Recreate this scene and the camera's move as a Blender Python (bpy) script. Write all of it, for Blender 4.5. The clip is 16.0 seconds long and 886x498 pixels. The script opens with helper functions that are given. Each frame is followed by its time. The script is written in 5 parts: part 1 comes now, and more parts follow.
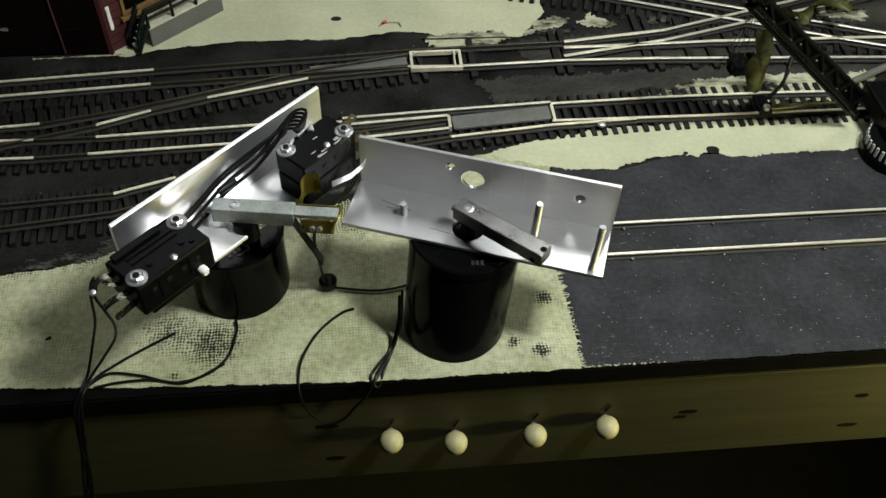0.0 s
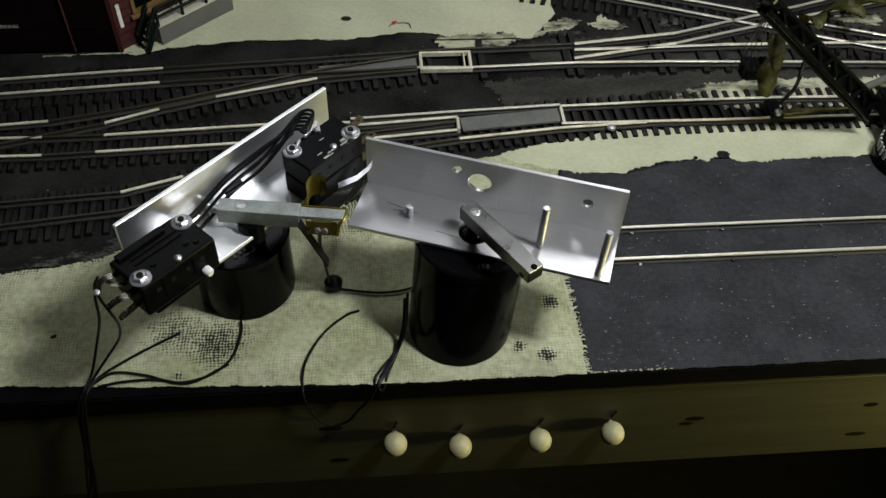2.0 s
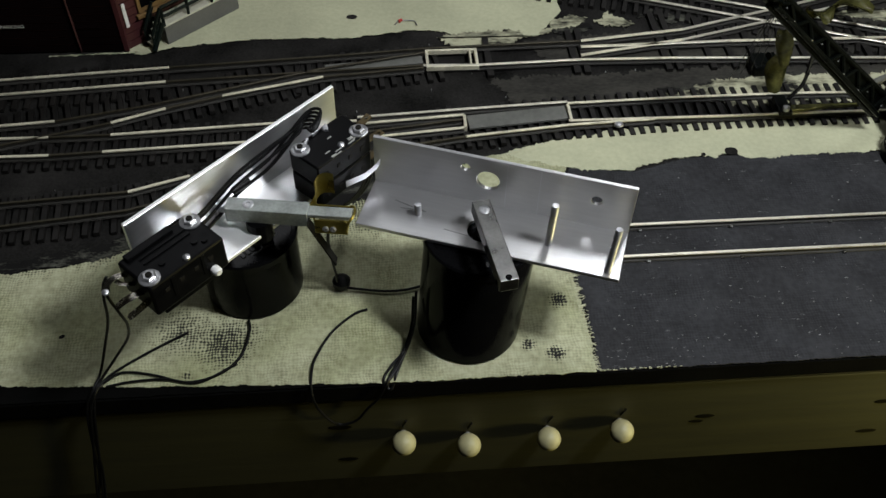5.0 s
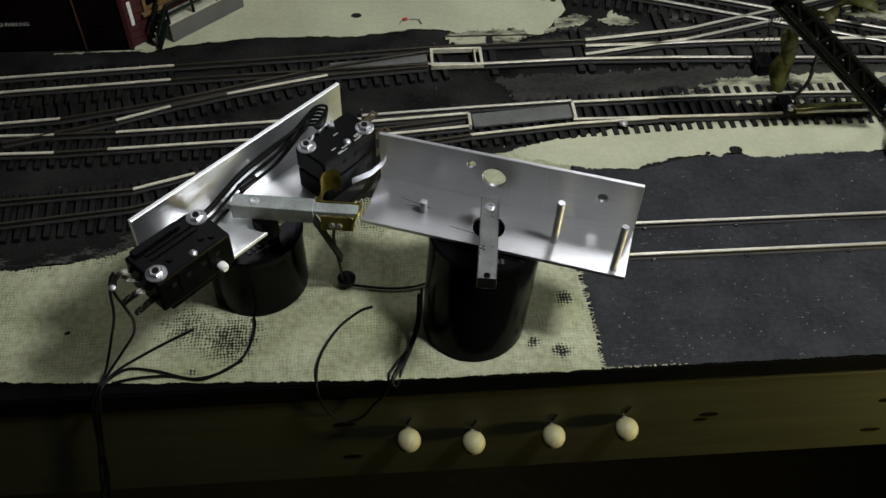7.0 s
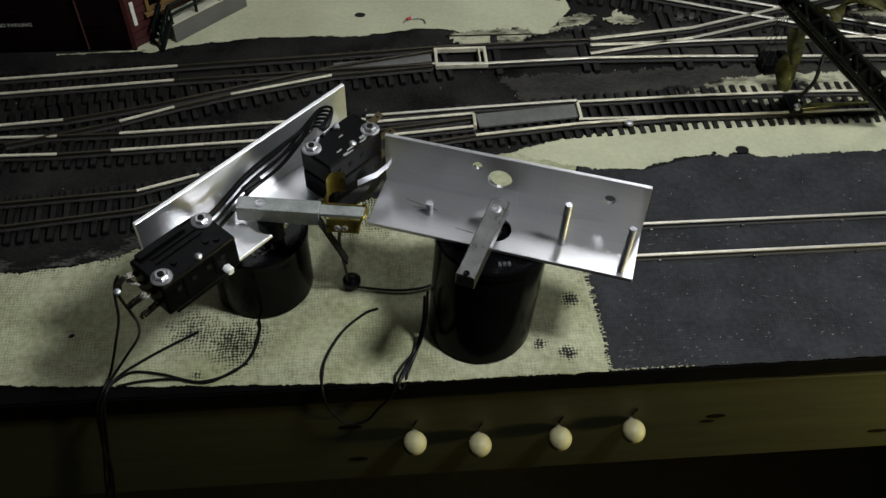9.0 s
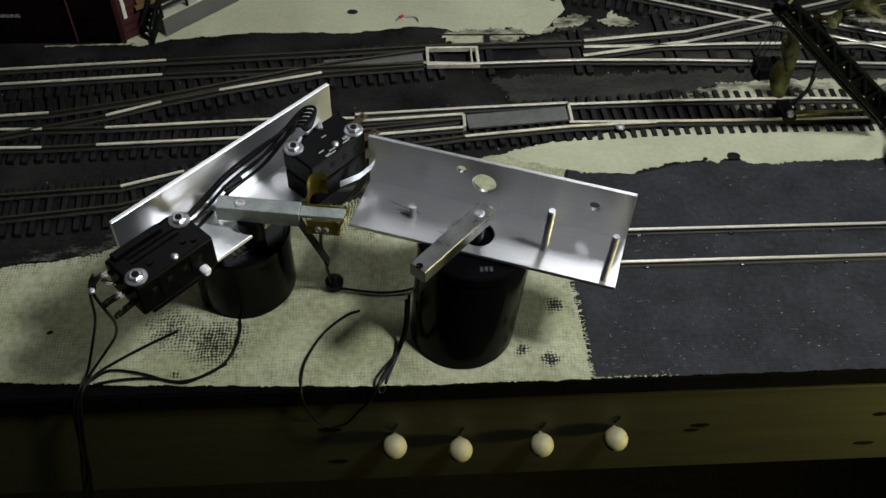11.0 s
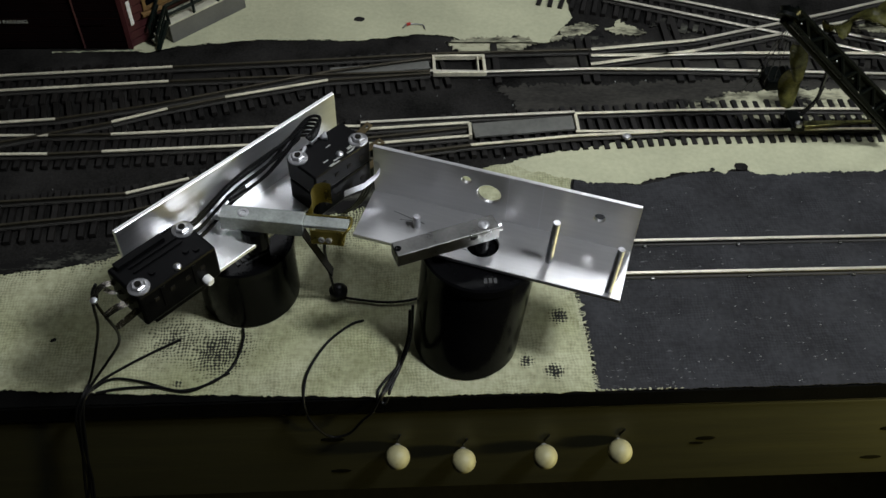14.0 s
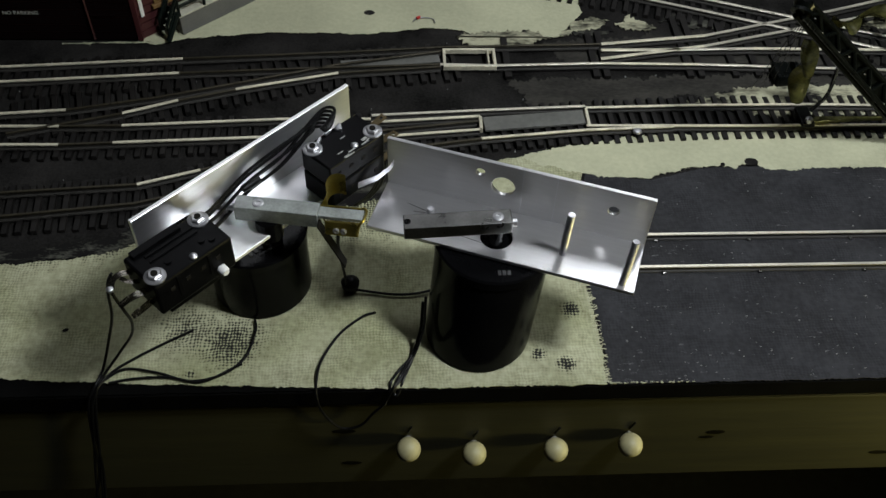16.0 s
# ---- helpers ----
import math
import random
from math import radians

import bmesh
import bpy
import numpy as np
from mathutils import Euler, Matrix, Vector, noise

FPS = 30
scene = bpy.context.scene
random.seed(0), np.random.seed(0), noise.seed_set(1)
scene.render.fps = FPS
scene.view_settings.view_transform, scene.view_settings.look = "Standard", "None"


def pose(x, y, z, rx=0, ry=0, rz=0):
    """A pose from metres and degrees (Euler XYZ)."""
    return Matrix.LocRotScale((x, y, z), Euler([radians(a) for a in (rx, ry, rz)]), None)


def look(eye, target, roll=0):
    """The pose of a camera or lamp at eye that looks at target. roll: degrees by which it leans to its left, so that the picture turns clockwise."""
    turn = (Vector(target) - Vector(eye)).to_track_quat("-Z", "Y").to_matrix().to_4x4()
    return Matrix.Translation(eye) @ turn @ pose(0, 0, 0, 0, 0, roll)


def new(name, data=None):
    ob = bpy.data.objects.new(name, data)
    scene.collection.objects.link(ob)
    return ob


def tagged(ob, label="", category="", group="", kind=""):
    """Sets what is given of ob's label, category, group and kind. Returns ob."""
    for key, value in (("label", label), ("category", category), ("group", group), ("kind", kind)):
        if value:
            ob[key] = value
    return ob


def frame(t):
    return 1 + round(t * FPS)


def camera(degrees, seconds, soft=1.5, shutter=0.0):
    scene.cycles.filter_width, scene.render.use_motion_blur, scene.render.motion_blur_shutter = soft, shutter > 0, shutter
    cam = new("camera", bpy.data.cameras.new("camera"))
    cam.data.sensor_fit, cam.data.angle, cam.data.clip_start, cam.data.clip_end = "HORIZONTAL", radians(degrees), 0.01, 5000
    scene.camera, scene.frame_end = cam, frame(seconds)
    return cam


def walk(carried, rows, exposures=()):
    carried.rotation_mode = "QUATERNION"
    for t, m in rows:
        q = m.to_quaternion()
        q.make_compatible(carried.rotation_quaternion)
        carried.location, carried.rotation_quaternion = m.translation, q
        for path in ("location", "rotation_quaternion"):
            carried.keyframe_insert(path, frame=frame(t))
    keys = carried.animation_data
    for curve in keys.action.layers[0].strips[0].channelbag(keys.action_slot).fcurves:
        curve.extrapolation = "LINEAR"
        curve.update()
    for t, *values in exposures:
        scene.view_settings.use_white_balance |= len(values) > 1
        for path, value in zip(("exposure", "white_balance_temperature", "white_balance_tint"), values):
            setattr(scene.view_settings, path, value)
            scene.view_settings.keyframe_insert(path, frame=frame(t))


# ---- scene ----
cam = camera(51.31, 16.0)
PATH = [
    (0, -0.02424, -0.18279, 0.28124, 41.017, -1.341, -5.244),
    (0.5, -0.02336, -0.18138, 0.28116, 40.972, -1.288, -4.833),
    (1, -0.02201, -0.18053, 0.28098, 40.974, -1.030, -4.612),
    (1.5, -0.02094, -0.18031, 0.28027, 40.948, -0.984, -4.292),
    (2, -0.02233, -0.18062, 0.28085, 40.925, -1.287, -4.280),
    (2.5, -0.02415, -0.18091, 0.28038, 41.075, -1.433, -4.241),
    (3, -0.02347, -0.18028, 0.27918, 40.951, -1.146, -4.382),
    (3.5, -0.02337, -0.18060, 0.27990, 40.920, -1.147, -4.217),
    (4, -0.02307, -0.17994, 0.28021, 40.834, -0.884, -4.312),
    (6.5, -0.02555, -0.18056, 0.27931, 40.899, -0.995, -4.371),
    (7, -0.02575, -0.18119, 0.27920, 40.930, -0.989, -4.214),
    (7.5, -0.02747, -0.18096, 0.28047, 40.837, -1.441, -4.194),
    (8, -0.02921, -0.18195, 0.27972, 40.922, -1.534, -4.463),
    (8.5, -0.03015, -0.18018, 0.27935, 40.795, -1.491, -4.344),
    (9, -0.02726, -0.17857, 0.27887, 40.751, -0.858, -4.257),
    (11.5, -0.02018, -0.17398, 0.27815, 40.334, -1.573, -3.228),
    (12, -0.02008, -0.17440, 0.27782, 40.537, -1.225, -3.391),
    (12.5, -0.01935, -0.17335, 0.27945, 40.288, -1.692, -2.864),
    (13, -0.01906, -0.17203, 0.27907, 40.510, -1.682, -2.878),
    (13.5, -0.01909, -0.17225, 0.28021, 40.515, -1.663, -2.755),
    (14, -0.01885, -0.17142, 0.27901, 40.555, -1.384, -2.706),
    (14.5, -0.02042, -0.17131, 0.27849, 40.648, -1.642, -2.528),
    (15, -0.02130, -0.17239, 0.27792, 40.604, -1.612, -2.401),
    (15.5, -0.02294, -0.17351, 0.27780, 40.540, -1.826, -2.310),
    (16, -0.02422, -0.17289, 0.27780, 40.418, -1.706, -2.530),
]
walk(cam, [(t, pose(*p)) for t, *p in PATH],
     exposures=[(0, 0.42, 6750, 5), (0.5, 0.28, 6850, 4), (1.0, -0.08, 7000, 0), (1.5, 0.04, 6600, 7), (2.5, 0.05, 6500, 9.5), (4, 0.04, 6500, 9.5), (6.5, -0.13, 6500, 9.5), (12, -0.13, 6450, 9.5), (16, -0.14, 6400, 9.5)])

# ---------------------------------------------------------------- world and lamps
MM = 0.001
world = bpy.data.worlds.new("room_air")
world.use_nodes = True
world.node_tree.nodes["Background"].inputs[0].default_value = (0.75, 0.82, 0.8, 1)
world.node_tree.nodes["Background"].inputs[1].default_value = 0.004
scene.world = world


def area_lamp(name, eye, target, sx, sy, power, color):
    data = bpy.data.lights.new(name, "AREA")
    data.shape, data.size, data.size_y, data.energy, data.color = "RECTANGLE", sx, sy, power, color
    ob = new(name, data)
    ob.matrix_world = look(eye, target)
    return ob


area_lamp("rear_side_lamp_light", (0.20, 0.30, 0.54), (0.0, 0.10, 0.0), 0.06, 0.08, 0.5, (0.96, 1.0, 1.04))
area_lamp("side_lamp_light", (0.225, -0.075, 0.47), (0.0, 0.05, 0.0), 0.06, 0.07, 2.4, (0.96, 1.0, 1.04))
# unseen lamp added at the back left to brighten the angles' metal
area_lamp("added_rear_left_light", (-0.32, 1.09, 1.2), (-0.07, 0.04, 0.04), 0.40, 0.36, 1.4, (0.98, 1.0, 1.04))
# unseen lamp added at the back right for the right angle's far end
area_lamp("added_rear_right_light", (0.46, 0.92, 1.2), (0.03, 0.03, 0.04), 0.3, 0.25, 1.0, (0.98, 1.0, 1.04))
# unseen warm fill, added low in front to brighten the board's right end
area_lamp("fascia_fill_light", (0.36, -0.12, -0.01), (0.20, 0.0, -0.05), 0.05, 0.05, 0.75, (1.0, 0.9, 0.38))


# ---------------------------------------------------------------- materials
def material(name, color, rough=0.6, metal=0.0, vary=0.25, scale=60.0, fine=900.0, bump=0.0, bump_scale=1500.0, second=None,
             stretch=(1, 1, 1), island=0.0, spec=0.5, rvar=0.12, span=(0.5, 1.0)):
    """A surface with broad patches and fine grain in its colour and gloss, and fine relief."""
    m = bpy.data.materials.new(name)
    m.use_nodes = True
    nt = m.node_tree
    n, l = nt.nodes, nt.links
    b = n["Principled BSDF"]
    b.inputs["Metallic"].default_value = metal
    b.inputs["Specular IOR Level"].default_value = spec
    tc = n.new("ShaderNodeTexCoord")
    mp = n.new("ShaderNodeMapping")
    mp.inputs["Scale"].default_value = stretch
    l.new(tc.outputs["Object"], mp.inputs["Vector"])
    big, small = n.new("ShaderNodeTexNoise"), n.new("ShaderNodeTexNoise")
    big.inputs["Scale"].default_value, small.inputs["Scale"].default_value = scale, fine
    big.inputs["Detail"].default_value, small.inputs["Detail"].default_value = 4, 3
    l.new(mp.outputs[0], big.inputs["Vector"])
    l.new(mp.outputs[0], small.inputs["Vector"])
    mix = n.new("ShaderNodeMix")
    mix.data_type = "RGBA"
    dark = second or tuple(c * (1 - vary) for c in color)
    light = color if second else tuple(min(1, c * (1 + vary)) for c in color)
    mix.inputs[6].default_value, mix.inputs[7].default_value = (*dark, 1), (*light, 1)
    add = n.new("ShaderNodeMath")
    add.operation = "MULTIPLY_ADD"
    l.new(small.outputs[0], add.inputs[0])
    add.inputs[1].default_value = 0.5
    l.new(big.outputs[0], add.inputs[2])
    ramp = n.new("ShaderNodeMapRange")
    ramp.inputs[1].default_value, ramp.inputs[2].default_value = span
    l.new(add.outputs[0], ramp.inputs[0])
    l.new(ramp.outputs[0], mix.inputs[0])
    out = mix.outputs[2]
    if island:
        info = n.new("ShaderNodeObjectInfo")
        hsv = n.new("ShaderNodeHueSaturation")
        r2 = n.new("ShaderNodeMapRange")
        r2.inputs[3].default_value, r2.inputs[4].default_value = 1 - island, 1 + island
        l.new(info.outputs["Random"], r2.inputs[0])
        l.new(r2.outputs[0], hsv.inputs["Value"])
        l.new(out, hsv.inputs["Color"])
        out = hsv.outputs[0]
    l.new(out, b.inputs["Base Color"])
    rr = n.new("ShaderNodeMapRange")
    rr.inputs[3].default_value, rr.inputs[4].default_value = max(0.03, rough - rvar), min(1, rough + rvar)
    l.new(big.outputs[0], rr.inputs[0])
    l.new(rr.outputs[0], b.inputs["Roughness"])
    if bump:
        t = n.new("ShaderNodeTexNoise")
        t.inputs["Scale"].default_value = bump_scale
        t.inputs["Detail"].default_value = 3
        l.new(mp.outputs[0], t.inputs["Vector"])
        bn = n.new("ShaderNodeBump")
        bn.inputs["Strength"].default_value, bn.inputs["Distance"].default_value = bump, 0.0005
        l.new(t.outputs[0], bn.inputs["Height"])
        l.new(bn.outputs[0], b.inputs["Normal"])
    return m


def canvas_material(name, color, dark, weave=290.0, cover=0.0, relief=0.3, spots=(), patchy=1.7, stain=(0.82, 0.85, 0.7), scuff=None):
    """Painted burlap: crossed threads in relief, the dips darker in colour, with old stains."""
    m = bpy.data.materials.new(name)
    m.use_nodes = True
    nt = m.node_tree
    n, l = nt.nodes, nt.links
    b = n["Principled BSDF"]
    b.inputs["Roughness"].default_value = 0.85
    b.inputs["Specular IOR Level"].default_value = 0.1
    tc = n.new("ShaderNodeTexCoord")
    wob = n.new("ShaderNodeTexNoise")
    wob.inputs["Scale"].default_value, wob.inputs["Detail"].default_value = 160.0, 3
    l.new(tc.outputs["Object"], wob.inputs["Vector"])
    push = n.new("ShaderNodeVectorMath")
    push.operation = "MULTIPLY_ADD"
    l.new(wob.outputs["Color"], push.inputs[0])
    push.inputs[1].default_value = (0.0032, 0.0032, 0.0)
    l.new(tc.outputs["Object"], push.inputs[2])
    waves = []
    for axis in ("X", "Y"):
        w = n.new("ShaderNodeTexWave")
        w.bands_direction = axis
        w.inputs["Scale"].default_value = weave
        w.inputs["Distortion"].default_value = 2.6
        w.inputs["Detail"].default_value = 2
        w.inputs["Detail Scale"].default_value = 1.4
        l.new(push.outputs[0], w.inputs["Vector"])
        waves.append(w)
    mul = n.new("ShaderNodeMath")
    mul.operation = "ADD"
    l.new(waves[0].outputs["Fac"], mul.inputs[0])
    l.new(waves[1].outputs["Fac"], mul.inputs[1])
    big = n.new("ShaderNodeTexNoise")
    big.inputs["Scale"].default_value, big.inputs["Detail"].default_value = 48.0, 8
    l.new(tc.outputs["Object"], big.inputs["Vector"])
    fine = n.new("ShaderNodeTexNoise")
    fine.inputs["Scale"].default_value, fine.inputs["Detail"].default_value = 420.0, 4
    l.new(tc.outputs["Object"], fine.inputs["Vector"])
    s = n.new("ShaderNodeMath")
    s.operation = "MULTIPLY_ADD"
    l.new(fine.outputs[0], s.inputs[0])
    s.inputs[1].default_value = 2.0
    l.new(mul.outputs[0], s.inputs[2])
    # thick paint hides the threads in most places
    hide = n.new("ShaderNodeTexNoise")
    hide.inputs["Scale"].default_value, hide.inputs["Detail"].default_value = 75.0, 5
    l.new(tc.outputs["Object"], hide.inputs["Vector"])
    show = n.new("ShaderNodeMapRange")
    show.inputs[1].default_value, show.inputs[2].default_value = 0.38, 0.72
    show.inputs[3].default_value, show.inputs[4].default_value = 0.08, 0.8
    l.new(hide.outputs[0], show.inputs[0])
    thread = n.new("ShaderNodeMath")
    thread.operation = "MULTIPLY_ADD"
    less_one = n.new("ShaderNodeMath")
    less_one.operation = "SUBTRACT"
    l.new(mul.outputs[0], less_one.inputs[0])
    less_one.inputs[1].default_value = 1.0
    l.new(less_one.outputs[0], thread.inputs[0])
    l.new(show.outputs[0], thread.inputs[1])
    grain = n.new("ShaderNodeMath")
    grain.operation = "MULTIPLY_ADD"
    l.new(fine.outputs[0], grain.inputs[0])
    grain.inputs[1].default_value, grain.inputs[2].default_value = 2.6, 0.7
    l.new(grain.outputs[0], thread.inputs[2])
    s2 = n.new("ShaderNodeMath")
    s2.operation = "MULTIPLY_ADD"
    l.new(big.outputs[0], s2.inputs[0])
    s2.inputs[1].default_value = -patchy
    l.new(thread.outputs[0], s2.inputs[2])
    r = n.new("ShaderNodeMapRange")
    centre = 1.95 - 0.5 * patchy + cover
    r.inputs[1].default_value, r.inputs[2].default_value = centre - 1.0, centre + 0.75
    l.new(s2.outputs[0], r.inputs[0])
    mix = n.new("ShaderNodeMix")
    mix.data_type = "RGBA"
    mix.inputs[6].default_value, mix.inputs[7].default_value = (*dark, 1), (*color, 1)
    l.new(r.outputs[0], mix.inputs[0])
    tint = n.new("ShaderNodeMix")
    tint.data_type = "RGBA"
    tint.blend_type = "MULTIPLY"
    tint.inputs[7].default_value = (*stain, 1)
    blot = n.new("ShaderNodeTexNoise")
    blot.inputs["Scale"].default_value, blot.inputs["Detail"].default_value = 26.0, 7
    l.new(tc.outputs["Object"], blot.inputs["Vector"])
    br = n.new("ShaderNodeMapRange")
    br.inputs[1].default_value, br.inputs[2].default_value = 0.45, 0.75
    l.new(blot.outputs[0], br.inputs[0])
    l.new(br.outputs[0], tint.inputs[0])
    l.new(mix.outputs[2], tint.inputs[6])
    out = tint.outputs[2]
    if scuff:
        # short pale rubs and chips
        st = n.new("ShaderNodeMapping")
        st.inputs["Scale"].default_value = (0.35, 1.0, 1.0)
        l.new(tc.outputs["Object"], st.inputs["Vector"])
        rub = n.new("ShaderNodeTexNoise")
        rub.inputs["Scale"].default_value, rub.inputs["Detail"].default_value, rub.inputs["Roughness"].default_value = 420.0, 5, 0.75
        l.new(st.outputs[0], rub.inputs["Vector"])
        both = n.new("ShaderNodeMath")
        both.operation = "MULTIPLY_ADD"
        l.new(blot.outputs[0], both.inputs[0])
        both.inputs[1].default_value = 0.35
        l.new(rub.outputs[0], both.inputs[2])
        rr = n.new("ShaderNodeMapRange")
        rr.inputs[1].default_value, rr.inputs[2].default_value = 0.82, 0.96
        l.new(both.outputs[0], rr.inputs[0])
        pale = n.new("ShaderNodeMix")
        pale.data_type = "RGBA"
        pale.inputs[7].default_value = (*scuff, 1)
        l.new(rr.outputs[0], pale.inputs[0])
        l.new(out, pale.inputs[6])
        out = pale.outputs[2]
    for x, y, rad, amount in spots:
        dist = n.new("ShaderNodeVectorMath")
        dist.operation = "DISTANCE"
        l.new(tc.outputs["Object"], dist.inputs[0])
        dist.inputs[1].default_value = (x * MM, y * MM, 0)
        fall = n.new("ShaderNodeMapRange")
        fall.interpolation_type = "SMOOTHSTEP"
        fall.inputs[1].default_value, fall.inputs[2].default_value = 0.0, rad * MM
        fall.inputs[3].default_value, fall.inputs[4].default_value = amount, 0.0
        l.new(dist.outputs["Value"], fall.inputs[0])
        less = n.new("ShaderNodeMath")
        less.operation = "SUBTRACT"
        l.new(fall.outputs[0], less.inputs[0])
        half = n.new("ShaderNodeMath")
        half.operation = "MULTIPLY"
        half.inputs[1].default_value = 0.5
        l.new(s.outputs[0], half.inputs[0])
        l.new(half.outputs[0], less.inputs[1])
        cut = n.new("ShaderNodeMapRange")
        cut.inputs[1].default_value, cut.inputs[2].default_value = -0.32, 0.22
        l.new(less.outputs[0], cut.inputs[0])
        m2 = n.new("ShaderNodeMix")
        m2.data_type = "RGBA"
        m2.inputs[7].default_value = (0.02, 0.02, 0.018, 1)
        l.new(cut.outputs[0], m2.inputs[0])
        l.new(out, m2.inputs[6])
        out = m2.outputs[2]
    l.new(out, b.inputs["Base Color"])
    bn = n.new("ShaderNodeBump")
    bn.inputs["Strength"].default_value, bn.inputs["Distance"].default_value = relief, 0.0004
    l.new(thread.outputs[0], bn.inputs["Height"])
    l.new(bn.outputs[0], b.inputs["Normal"])
    return m


